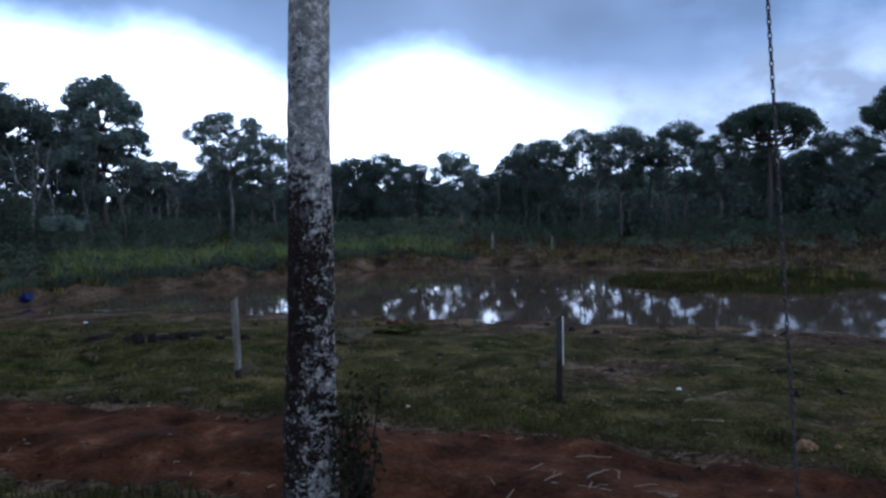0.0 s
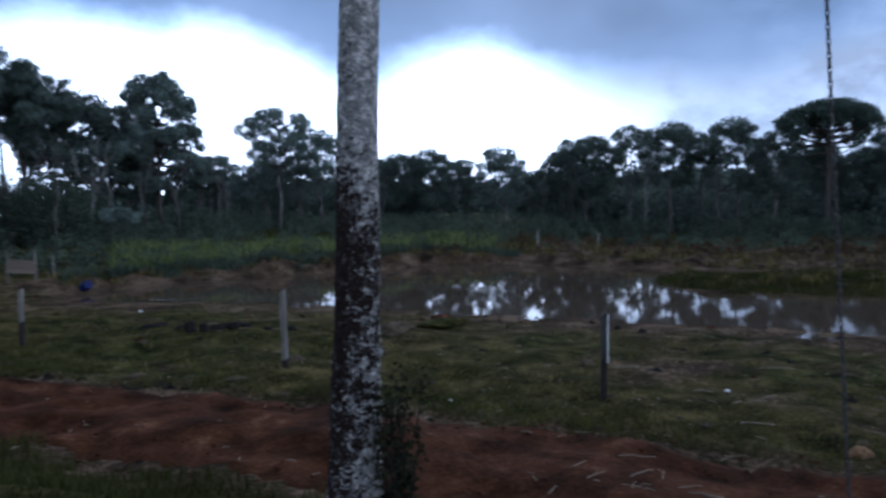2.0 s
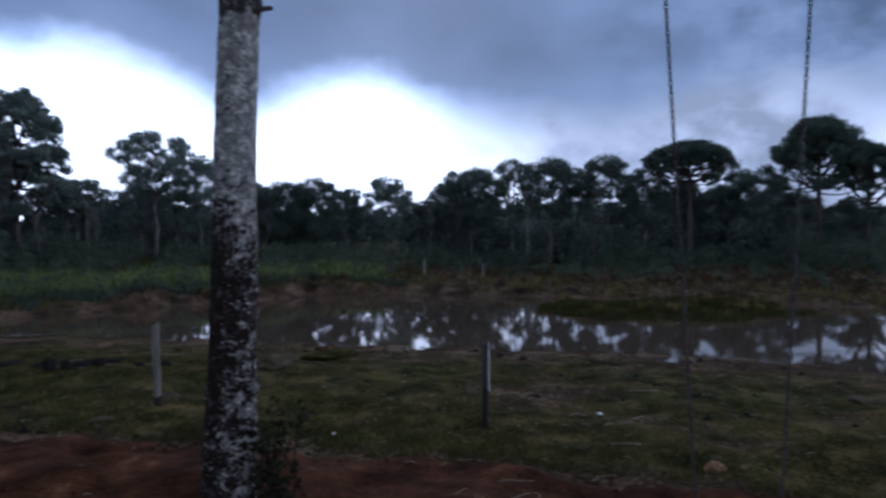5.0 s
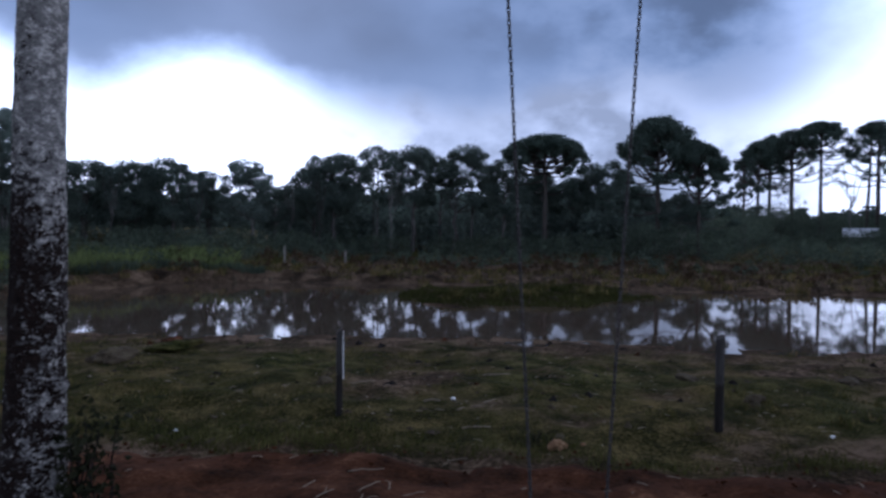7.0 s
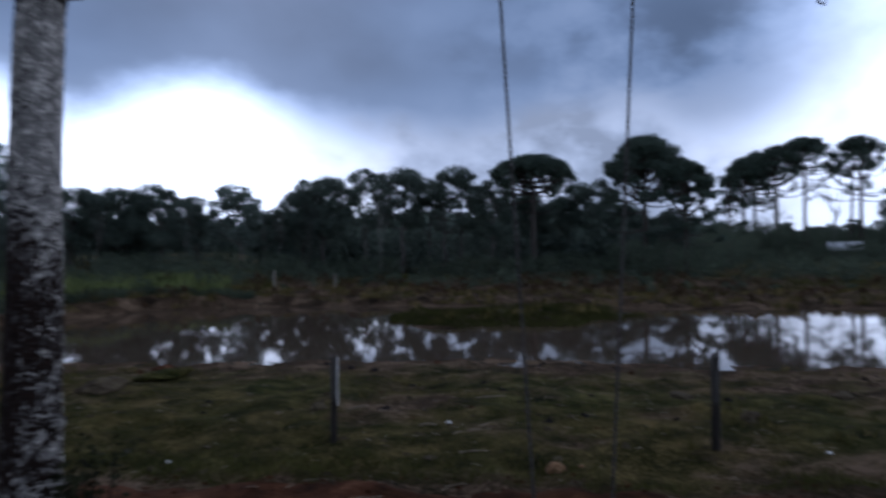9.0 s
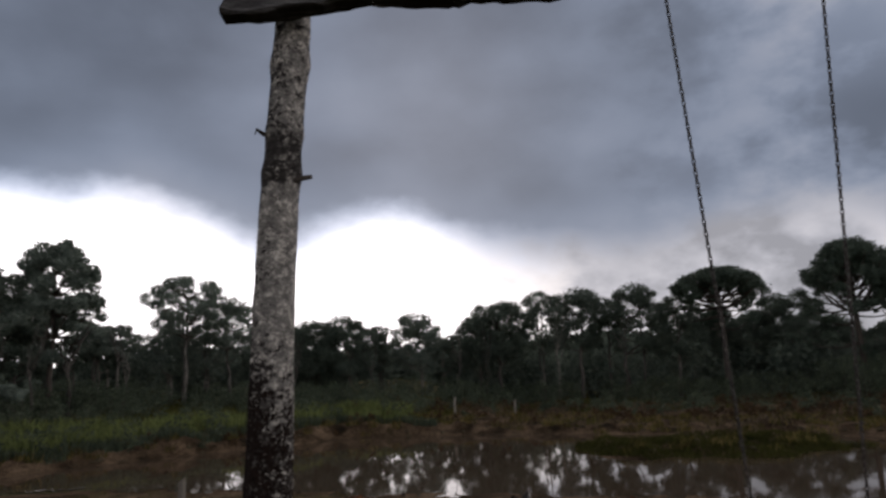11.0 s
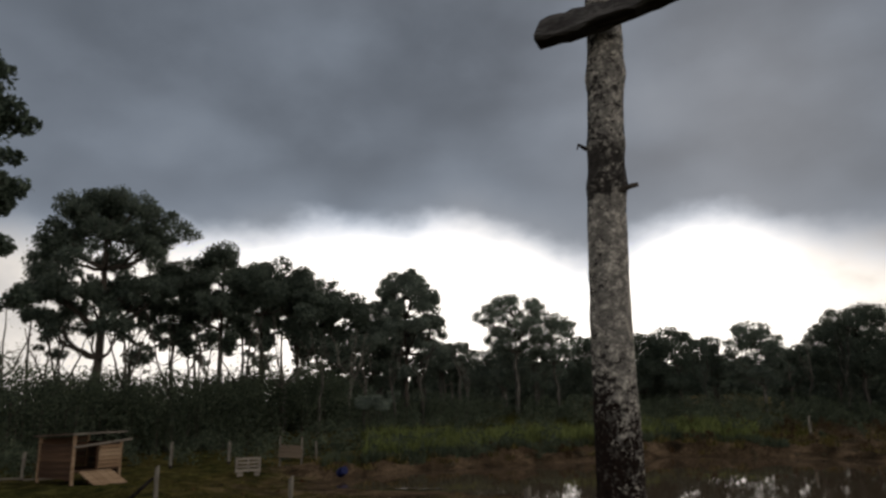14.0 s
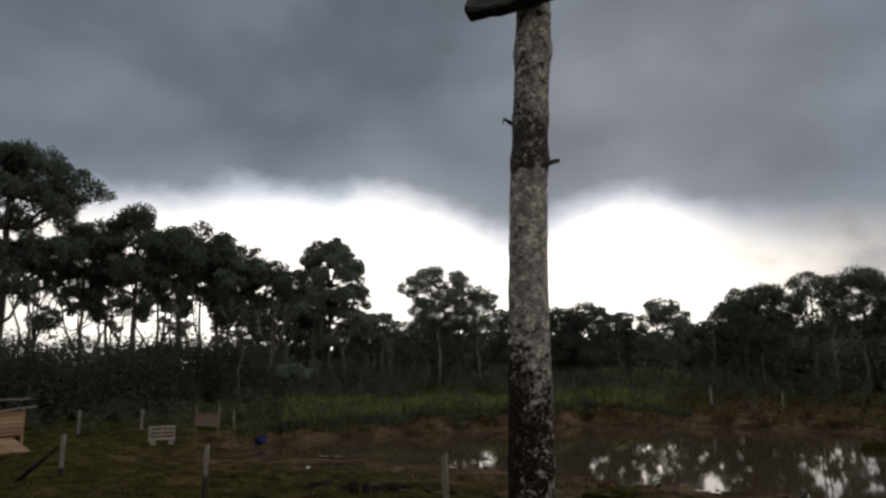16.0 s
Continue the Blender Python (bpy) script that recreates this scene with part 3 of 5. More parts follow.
# shallow rippled margin where the pond's end runs out
mx, my = np.meshgrid(np.linspace(-1, 1, 90), np.linspace(-1, 1, 24))
edge = 1 + 0.35 * value_noise(mx * 5, my * 0, 1.0)
PX = -9.85 + 1.1 * mx
PY = 21.2 + 0.13 * mx + 0.26 * my * edge * (1 - 0.7 * mx ** 2)
PZ = -0.285 + 0.003 * np.sin(PX * 21 + 9 * value_noise(PX, PY, 0.5)) + 0.0025 * np.sin(PY * 22 + 5 * value_noise(PX, PY, 0.4))
tagged(new("water_margin", grid_mesh("water_margin", PX, PY, PZ, M_WATER)), "thin rippled water running out over the mud", "water", kind="structure")


# ---- trees ----
EYE_X, EYE_Y = 0.4, 0.8


def spot(bearing, distance):
    """The place on the ground at that bearing (degrees right of straight ahead) and distance from the yard."""
    a = radians(bearing)
    x, y = EYE_X + distance * math.sin(a), EYE_Y + distance * math.cos(a)
    return x, y, float(ground_z(x, y))


def shell(centre, radius, n, squash=0.75, inner=0.55):
    d = rng.normal(size=(n, 3))
    d /= np.linalg.norm(d, axis=1)[:, None]
    r = radius * rng.uniform(inner, 1.0, n) ** 0.7 * rng.uniform(0.85, 1.1, n)
    p = d * r[:, None]
    p[:, 2] *= squash
    return p + np.asarray(centre)


def curve_to(a, b, sag, k=6, jitter=0.0):
    a, b = np.asarray(a, float), np.asarray(b, float)
    t = np.linspace(0, 1, k)[:, None]
    p = a + (b - a) * t
    p[:, 2] += sag * np.sin(t[:, 0] * math.pi)
    if jitter:
        p[1:-1] += rng.normal(size=(k - 2, 3)) * jitter
    return p


def broadleaf(bearing, distance, top, radius, base, lumps=14, stems=1, label="", mat=None, dens=1.0, trunk=0.15, lump=0.42, leaf=0.17):
    """top, base: heights over the pasture of the crown's upper and lower end."""
    x, y, z0 = spot(bearing, distance)
    h, cb = top + 0.5 - z0, max(base - z0, 0.8)
    tree = thing("tree", pose(x, y, z0), label or "dark broadleaf tree with an uneven rounded crown", "tree", "trees round the pond")
    radius *= 1.1
    lumps = int(lumps * 1.3)
    wood, spots = Shape(), []
    mid, half = (h + cb) / 2, (h - cb) / 2
    feet = [(rng.normal() * 0.35 * (stems > 1), rng.normal() * 0.35 * (stems > 1)) for _ in range(stems)]
    lobes = [(np.array([rng.normal() * 0.15 * radius, rng.normal() * 0.2 * radius, h - lump * radius * 0.9]), lump * radius * 1.25)]
    for k in range(lumps):
        a = 2 * math.pi * (k * 0.381966 + rng.uniform(-0.05, 0.05))
        u = -0.85 + 1.68 * ((k + rng.uniform(0, 0.8)) / lumps) ** 0.9
        rr = radius * math.sqrt(max(0.08, 1 - u * u)) * rng.uniform(0.5, 0.85)
        size = radius * lump * rng.uniform(0.6, 1.1)
        zc = mid + u * (half - size * 0.5)
        lobes.append((np.array([rr * math.cos(a), rr * math.sin(a), zc]), size))
    fork = [np.array([fx + rng.normal() * 0.12 * radius, fy + rng.normal() * 0.12 * radius, cb + half * rng.uniform(1.1, 1.5)]) for fx, fy in feet]
    stem_lines = []
    for (fx, fy), top_point in zip(feet, fork):
        line = curve_to((fx, fy, -0.3), top_point, 0, 9, 0.025 * radius)
        wood.tube(line, np.linspace(trunk * (1.15 if stems == 1 else 0.75), trunk * 0.25, 9), 7)
        stem_lines.append(line)
    for c, size in lobes:
        line = stem_lines[int(rng.integers(stems))]
        s = line[int(np.clip(np.argmin(np.abs(line[:, 2] - (c[2] - 0.6 * np.hypot(c[0], c[1]) - 0.3))), 3, 8))]
        wood.tube(curve_to(s, c, -0.12 * size, 5, 0.06 * size), np.linspace(trunk * 0.42, trunk * 0.1, 5), 5, False)
        for _ in range(2):
            e = c + rng.normal(size=3) * size * 0.55
            wood.tube(curve_to(c * 0.7 + s * 0.3, e, 0.05, 4), np.linspace(trunk * 0.16, trunk * 0.05, 4), 4, False)
        n = int(600 * dens * size ** 1.7) + 60
        spots.append(shell(c, size, n, 0.62, 0.35))
        for _ in range(3):
            off = rng.normal(size=3)
            off /= np.linalg.norm(off)
            spots.append(shell(c + off * size * 0.8 * np.array([1, 1, 0.6]), size * 0.4, n // 7, 0.7, 0.3))
    part("trunk", wood.mesh("trunk", M_BARK, True), tree)
    part("crown", leaves("crown", mat or M_LEAF, np.concatenate(spots), leaf, leaf * 0.62), tree)
    return tree


def umbrella_conifer(bearing, distance, top, radius, base, label="", whorls=6, arms=8, trunk=0.26, tuft=0.5, lean=0.0, flat=0.8, strays=5, needles=1.0):
    """A tall straight trunk that bears an umbrella of arms curving up, each with round tufts of needles along its outer end.
    A few stray arms reach out below the umbrella, each to a tuft of its own."""
    x, y, z0 = spot(bearing, distance)
    h, cb = top - z0, base - z0
    tree = thing("araucaria_tree", pose(x, y, z0), label or "tall araucaria with a flat umbrella crown of dark tufts", "tree", "araucarias round the pond")
    wood, spots = Shape(), []
    line = curve_to((0, 0, -0.3), (lean, 0, h - tuft * 0.6), 0, 8, 0.03)
    wood.tube(line, np.linspace(trunk, trunk * 0.45, 8), 9)
    side = rng.uniform(0, 6.28)
    for w in range(whorls):
        u = w / max(1, whorls - 1)
        z = cb + (h - cb) * (0.02 + 0.72 * u)
        for k in range(arms if u < 0.8 else max(4, arms // 2)):
            if rng.uniform() < 0.16:
                continue
            a = 2 * math.pi * (k + 0.5 * (w % 2) + rng.uniform(-0.35, 0.35)) / arms
            r = radius * (1.0 - 0.82 * u) * rng.uniform(0.7, 1.06) * (1 + 0.14 * math.cos(a - side))
            tip = h - tuft * 0.8 - (h - cb) * flat * 0.72 * min(1.25, r / radius) ** 2 * rng.uniform(0.8, 1.2)
            if rng.uniform() < 0.14:
                tip -= (h - cb) * 0.3
            t = np.linspace(0, 1, 6)
            s = min(z, tip - 0.05)
            p = np.stack([r * t * math.cos(a), r * t * math.sin(a), s - 0.05 * r * np.sin(t * math.pi * 0.8) + (tip - s) * t ** 1.7], 1)
            p[:, 0] += lean * s / h
            wood.tube(p, np.linspace(0.085, 0.035, 6) * (trunk / 0.26) ** 0.5, 4, False)
            for q, f in ((p[-1], 1.0), (p[-1] * 0.75 + p[-2] * 0.25 + rng.normal(size=3) * 0.2, 0.8), (p[-2] + rng.normal(size=3) * 0.22, 0.62)):
                spots.append(shell(q, tuft * f * rng.uniform(0.75, 1.2), int(150 * f * needles), 0.75, 0.15))
    for k in range(strays):
        a = side + rng.normal() * 0.9 + math.pi * (k % 3 == 2)
        r, z = radius * rng.uniform(0.75, 1.25), cb - (h - cb) * rng.uniform(-0.15, 0.35)
        p = curve_to((lean * z / h, 0, z - 0.15 * r), (r * math.cos(a), r * math.sin(a), z), -0.12 * r, 7)
        wood.tube(p, np.linspace(0.07, 0.03, 7) * (trunk / 0.26) ** 0.5, 4, False)
        for q, f in ((p[-1], 0.95), (p[-1] + rng.normal(size=3) * tuft * 0.7, 0.75), (p[-2], 0.6)):
            spots.append(shell(q, tuft * f * rng.uniform(0.75, 1.1), int(130 * f * needles), 0.7, 0.15))
    spots.append(shell((lean, 0, h - tuft), tuft * 1.2, int(160 * needles), 0.8, 0.1))
    part("trunk", wood.mesh("trunk", M_BARK_DARK, True), tree)
    part("crown", leaves("crown", M_NEEDLE, np.concatenate(spots), 0.24, 0.1), tree)
    return tree


def bare_tree(bearing, distance, top, spread, label, leafy=0.0, thick=1.0, fork=0.55):
    """A thin trunk that forks at the given share of its height into rising limbs with twigs."""
    x, y, z0 = spot(bearing, distance)
    h = top - z0
    tree = thing("bare_tree", pose(x, y, z0), label, "tree", "thin trees round the pond")
    wood, spots = Shape(), []
    line = curve_to((0, 0, -0.3), (rng.normal() * 0.3, 0, h * fork), 0, 6, 0.08)
    wood.tube(line, np.linspace(0.1, 0.06, 6) * thick, 6)
    start = rng.uniform(0, 6)
    for k in range(4):
        a = start + 2.4 * k
        e = np.array([math.cos(a) * spread * rng.uniform(0.7, 1.2), math.sin(a) * spread * rng.uniform(0.7, 1.2), h * rng.uniform(0.74, 1.0)])
        if k == 0:
            e[2] = h
        b = curve_to(line[-1 - k % 2], e, -0.14 * (1 - fork) * h * rng.uniform(0.4, 1.2), 7, 0.07)
        wood.tube(b, np.linspace(0.06, 0.02, 7) * thick, 5, False)
        for _ in range(2):
            s = b[int(rng.integers(2, 6))]
            f = s + np.array([rng.normal() * spread * 0.3, rng.normal() * spread * 0.3, rng.uniform(0.3, 1.1)])
            wood.tube(curve_to(s, f, 0.05, 4, 0.03), np.linspace(0.026, 0.01, 4) * thick, 4, False)
            if leafy:
                spots.append(shell(f, 0.45 * thick, int(70 * leafy * thick)))
    part("trunk", wood.mesh("trunk", M_BARK, True), tree)
    if leafy:
        part("crown", leaves("crown", M_LEAF_PALE, np.concatenate(spots), 0.11, 0.06), tree)
    return tree


def puff(c, size, dens=1.0):
    """A rounded tuft of foliage, denser above, with a ragged edge."""
    m = int(dens * (250 * size ** 1.6 + 50))
    out = [shell(c, size, m, 0.84, 0.2)]
    for _ in range(4):
        off = rng.normal(size=3)
        off /= np.linalg.norm(off)
        out.append(shell(c + off * size * 0.78 * np.array([1, 1, 0.65]), size * 0.42, m // 7, 0.85, 0.2))
    return out


def clump_tree(bearing, distance, top, radius, base, label, n=40, low=14, clump=0.95, trunk=0.26, mat=None, peak=0.75, dens=1.0):
    """A trunk with rising limbs, each ending in a bunch of rounded tufts; the bunches form a broken dome with gaps, and some hang below it."""
    x, y, z0 = spot(bearing, distance)
    h, cb = top - z0, base - z0
    tree = thing("tree", pose(x, y, z0), label, "tree", "trees round the pond")
    wood, spots = Shape(), []
    line = curve_to((0, 0, -0.3), (rng.normal() * 0.2, 0, h - clump * 1.4), 0, 9, 0.06)
    wood.tube(line, np.linspace(trunk, trunk * 0.3, 9), 8)
    bunch = 4
    for k in range((n + low) // bunch):
        a = 2 * math.pi * (k * 0.381966 + rng.uniform(-0.06, 0.06))
        upper = k * bunch < n
        if upper:
            r = radius * math.sqrt((k + 0.25) * bunch / n) * rng.uniform(0.8, 0.98)
            z = h - clump * 0.75 - (h - cb) * peak * min(1.2, r / radius) ** 2.2 * rng.uniform(0.8, 1.1)
        else:
            r = radius * rng.uniform(0.25, 0.85)
            z = cb + (h - cb) * rng.uniform(-0.12, 0.55) * (1 - 0.35 * r / radius)
        r = max(0.0, r - clump * 0.45)
        tip = np.array([r * math.cos(a), r * math.sin(a), z])
        s = line[int(np.clip(np.argmin(np.abs(line[:, 2] - (z - 0.45 * r - 0.3))), 3, 8))]
        limb = curve_to(s, tip, -0.14 * r, 7, 0.06)
        wood.tube(limb, np.linspace(trunk * 0.4, trunk * 0.12, 7), 5, False)
        for j in range(bunch):
            size = clump * rng.uniform(0.5, 1.0) * (1.0 if upper else 0.72)
            off = np.clip(np.array([rng.normal() * 0.75, rng.normal() * 0.75, rng.normal() * 0.4]), -0.95, 0.95) * clump * (j > 0)
            c = tip + off
            if j:
                wood.tube(curve_to(limb[4], c, 0.05, 4), np.linspace(trunk * 0.14, trunk * 0.05, 4), 4, False)
            spots += puff(c, size, dens)
    part("trunk", wood.mesh("trunk", M_BARK_DARK, True), tree)
    part("crown", leaves("crown", mat or M_LEAF, np.concatenate(spots), 0.22, 0.13), tree)
    return tree


HAZY = "grey-green tree with a broken airy crown, haze mixed into its leaf colour"
# bearing, distance, top, radius, crown base
BIG = "tall forest tree with layered clumps of dark foliage"
clump_tree(-51.2, 48, 16.9, 5.5, 7.4, BIG, 104, 92, 1.1, 0.36, None, 0.62)
clump_tree(-46.0, 51, 12.6, 2.6, 6.4, BIG, 28, 32, 0.95, 0.16)
clump_tree(-42.4, 50, 13.8, 3.5, 7.2, BIG, 44, 32, 1.0, 0.24)
clump_tree(-39.2, 51, 13.1, 3.2, 7.2, BIG, 40, 24, 1.0, 0.18)
clump_tree(-36.2, 52, 12.7, 3.4, 6.9, BIG, 44, 28, 1.0, 0.2)
clump_tree(-44.2, 55, 12.6, 2.8, 8.0, BIG, 24, 12, 1.0, 0.16)
clump_tree(-40.6, 57, 13.4, 3.2, 8.2, BIG, 28, 12, 1.0, 0.16)
clump_tree(-37.6, 57, 13.2, 3.2, 8.2, BIG, 28, 12, 1.0, 0.16)
clump_tree(-33.6, 52, 11.2, 3.2, 5.8, BIG, 36, 32, 1.0, 0.17)
clump_tree(-30.9, 53, 10.2, 2.8, 4.2, BIG, 28, 40, 0.95, 0.16)
clump_tree(-55.6, 50, 10.6, 2.0, 8.4, BIG, 12, 8, 0.8, 0.13)
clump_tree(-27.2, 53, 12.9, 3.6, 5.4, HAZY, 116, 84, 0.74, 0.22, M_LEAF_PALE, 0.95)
for bearing, distance, top, radius, base in ((-35.2, 55, 6.8, 1.8, 3.4), (-32.4, 56, 6.6, 1.7, 3.0), (-29.0, 55, 6.4, 1.8, 3.0), (-27.6, 57, 6.0, 1.6, 2.8), (-25.9, 56, 6.2, 1.6, 3.6), (-23.6, 58, 5.8, 1.4, 3.8)):
    broadleaf(bearing, distance, top, radius, base, 9, 2, "slim understorey tree with open leafage", M_LEAF, 0.7)
for bearing, distance, top, radius, base in ((-48.6, 50, 8.6, 1.3, 5.8), (-43.9, 51, 8.2, 1.2, 5.0), (-39.4, 52, 7.4, 1.2, 4.6), (-54.2, 50, 8.2, 1.2, 5.2)):
    broadleaf(bearing, distance, top, radius, base, 7, 2, "slim understorey tree with open leafage", M_LEAF, 0.5)
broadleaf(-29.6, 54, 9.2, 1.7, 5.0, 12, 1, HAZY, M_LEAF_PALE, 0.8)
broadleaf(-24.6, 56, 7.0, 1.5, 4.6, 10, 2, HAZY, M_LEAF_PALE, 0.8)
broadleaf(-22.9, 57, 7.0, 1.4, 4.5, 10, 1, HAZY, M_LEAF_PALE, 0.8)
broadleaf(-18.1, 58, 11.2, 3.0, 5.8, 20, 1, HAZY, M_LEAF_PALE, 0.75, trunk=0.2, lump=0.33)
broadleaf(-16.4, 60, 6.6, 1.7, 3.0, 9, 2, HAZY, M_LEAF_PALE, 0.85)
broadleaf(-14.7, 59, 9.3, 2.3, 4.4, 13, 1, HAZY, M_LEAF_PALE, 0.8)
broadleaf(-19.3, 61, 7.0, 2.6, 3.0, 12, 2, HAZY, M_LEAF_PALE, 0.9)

broadleaf(-11.4, 61, 7.6, 2.6, 2.1, 14, 2)
broadleaf(-8.3, 62, 7.7, 2.9, 1.9, 15, 2)
broadleaf(-5.2, 61, 7.8, 2.8, 1.9, 15, 1)
broadleaf(-2.9, 63, 7.1, 1.9, 1.9, 10, 2)
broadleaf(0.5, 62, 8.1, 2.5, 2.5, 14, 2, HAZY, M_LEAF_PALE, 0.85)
broadleaf(2.6, 64, 5.9, 1.7, 1.7, 9, 1)
broadleaf(5.7, 63, 7.9, 2.2, 2.3, 12, 1)
broadleaf(7.6, 62, 9.1, 2.9, 3.1, 16, 1, trunk=0.2)
broadleaf(10.8, 63, 9.8, 2.0, 3.5, 11, 2, dens=0.75)
broadleaf(14.1, 62, 9.8, 2.5, 3.7, 15, 1, trunk=0.2)
broadleaf(16.5, 63, 8.9, 1.7, 3.5, 9, 2, dens=0.8)
broadleaf(18.7, 62, 9.8, 2.6, 3.3, 15, 2, trunk=0.18)
broadleaf(21.7, 63, 8.5, 2.2, 2.5, 12, 1)
broadleaf(24.3, 71, 8.2, 2.9, 2.3, 14, 2)
broadleaf(27.6, 71, 7.6, 2.4, 2.1, 13, 2)
broadleaf(30.3, 70, 8.9, 2.9, 3.0, 13, 2)
broadleaf(33.2, 70, 6.6, 2.4, 1.8, 10, 1)
broadleaf(36.4, 62, 5.4, 2.2, 1.6, 10, 1)

umbrella_conifer(25.3, 63, 11.4, 4.5, 7.5, tuft=0.66, whorls=7, arms=15, strays=9)
umbrella_conifer(34.4, 61, 12.3, 3.8, 6.2, tuft=0.68, whorls=9, arms=14, label="tall araucaria with a dense domed crown", strays=6)
umbrella_conifer(37.5, 60, 9.9, 2.6, 4.8, tuft=0.5, whorls=10, arms=8, trunk=0.17, label="smaller araucaria with drooping side branches", strays=7)
FAR = "tall araucaria in a far row beyond the pond"
umbrella_conifer(40.7, 108, 13.2, 2.6, 5.0, "twiggy young araucaria with thin drooping arms", whorls=9, arms=5, trunk=0.2, tuft=0.42, flat=1.1, strays=10)
umbrella_conifer(41.7, 112, 16.0, 3.4, 10.4, FAR, whorls=6, arms=10, trunk=0.27, tuft=0.85, strays=6)
umbrella_conifer(42.5, 116, 17.4, 3.4, 10.8, FAR, whorls=7, arms=11, trunk=0.3, tuft=0.95, strays=6)
umbrella_conifer(44.0, 113, 17.8, 4.4, 11.2, FAR, whorls=6, arms=13, trunk=0.4, tuft=1.0, strays=9)
umbrella_conifer(45.9, 112, 18.6, 4.4, 13.6, FAR, whorls=5, arms=13, trunk=0.32, tuft=0.95, strays=5)
umbrella_conifer(48.8, 112, 18.0, 3.0, 13.2, FAR, whorls=4, arms=9, trunk=0.26, tuft=0.8, lean=0.9)
umbrella_conifer(49.5, 112, 18.2, 4.6, 11.6, FAR, whorls=5, arms=9, trunk=0.36, tuft=0.95, flat=0.8, strays=12)
umbrella_conifer(57.2, 114, 16.6, 4.2, 10.4, FAR, whorls=5, arms=9, trunk=0.32, tuft=0.9, strays=8)
clump_tree(-65.5, 22, 16.0, 3.8, 6.0, "nearer conifer whose dark branches reach over the yard", 96, 108, 0.66, 0.24, M_NEEDLE, 0.85)
bare_tree(47.8, 112, 12.3, 1.7, "thin half-bare tree among the araucarias", 0.6, 1.7)
bare_tree(54.0, 113, 14.6, 3.0, "leafless forked tree standing above the thicket", 0.0, 1.5)
SLENDER = "slender pale-barked tree forking into sparse twigs"
for bearing, distance, top, spread, leafy, fork in (
        (-57.0, 47, 8.8, 1.4, 0.4, 0.5), (-53.6, 46, 9.0, 1.7, 0.25, 0.42), (-49.0, 46, 8.4, 1.1, 0.2, 0.5), (-45.4, 46, 8.8, 2.2, 0.1, 0.36), (-43.4, 48, 7.6, 1.0, 0.4, 0.6),
        (-41.0, 47, 8.4, 1.5, 0.5, 0.4), (-37.3, 46, 8.4, 1.8, 0.3, 0.4), (-32.2, 49, 7.6, 1.3, 0.6, 0.5), (-26.0, 49, 7.2, 1.0, 0.3, 0.55)):
    bare_tree(bearing, distance, top, spread * 1.15, SLENDER, leafy, 1.5, fork)
broadleaf(55.4, 110, 7.2, 3.6, 3.0, 10, 2, dens=0.4, leaf=0.26)
broadleaf(52.0, 110, 8.6, 3.4, 3.4, 9, 2, dens=0.35, leaf=0.26)


def thicket(name, label, mat, rows, leaf, n_each):
    """rows: bearing from, to, distance from, to, height from, to, how many bushes."""
    spots, wood = [], Shape()
    for b0, b1, d0, d1, h0, h1, count in rows:
        for _ in range(count):
            x, y, z = spot(rng.uniform(b0, b1), rng.uniform(d0, d1))
            if shore_distance(x, y) < 0.6:
                continue
            h = rng.uniform(h0, h1)
            r = h * rng.uniform(0.32, 0.55)
            for k in range(4):
                c = np.array([x + rng.normal() * r * 0.6, y + rng.normal() * r * 0.6, z + h * (0.25 + 0.2 * k) * rng.uniform(0.8, 1.1)])
                spots.append(shell(c, r * (1.05 - 0.16 * k), int(n_each * np.clip((r / 1.1) ** 1.4, 0.45, 2.4)), 0.85, 0.4))
            wood.tube([(x, y, z - 0.2), (x, y, z + h * 0.6)], [0.012 * h, 0.006 * h], 5)
    ob = thing(name, Matrix(), label, "bushes", kind="stuff")
    part("leaves", leaves("leaves", mat, np.concatenate(spots), leaf, leaf * 0.6), ob)
    part("stems", wood.mesh("stems", M_BARK_DARK), ob)
    return ob


for bearing, distance, tall_to in ((-34.6, 43, 7.0), (-30.9, 42, 6.0), (-28.3, 43, 6.4), (-22.9, 45, 6.0), (-9.6, 56, 6.5), (-3.4, 57, 6.0), (3.9, 58, 6.6), (6.3, 58, 7.2), (12.4, 58, 7.0), (17.4, 57, 6.8)):
    bare_tree(bearing, distance, tall_to, 0.7, "slender pale-barked tree in front of the woods", 0.1, 0.62)
broadleaf(-30.1, 41, 2.45, 1.0, 1.9, 5, 2, "pale-leaved flat-topped bush before the woods", M_LEAF_PALE, 1.6, trunk=0.04, lump=0.45, leaf=0.14)


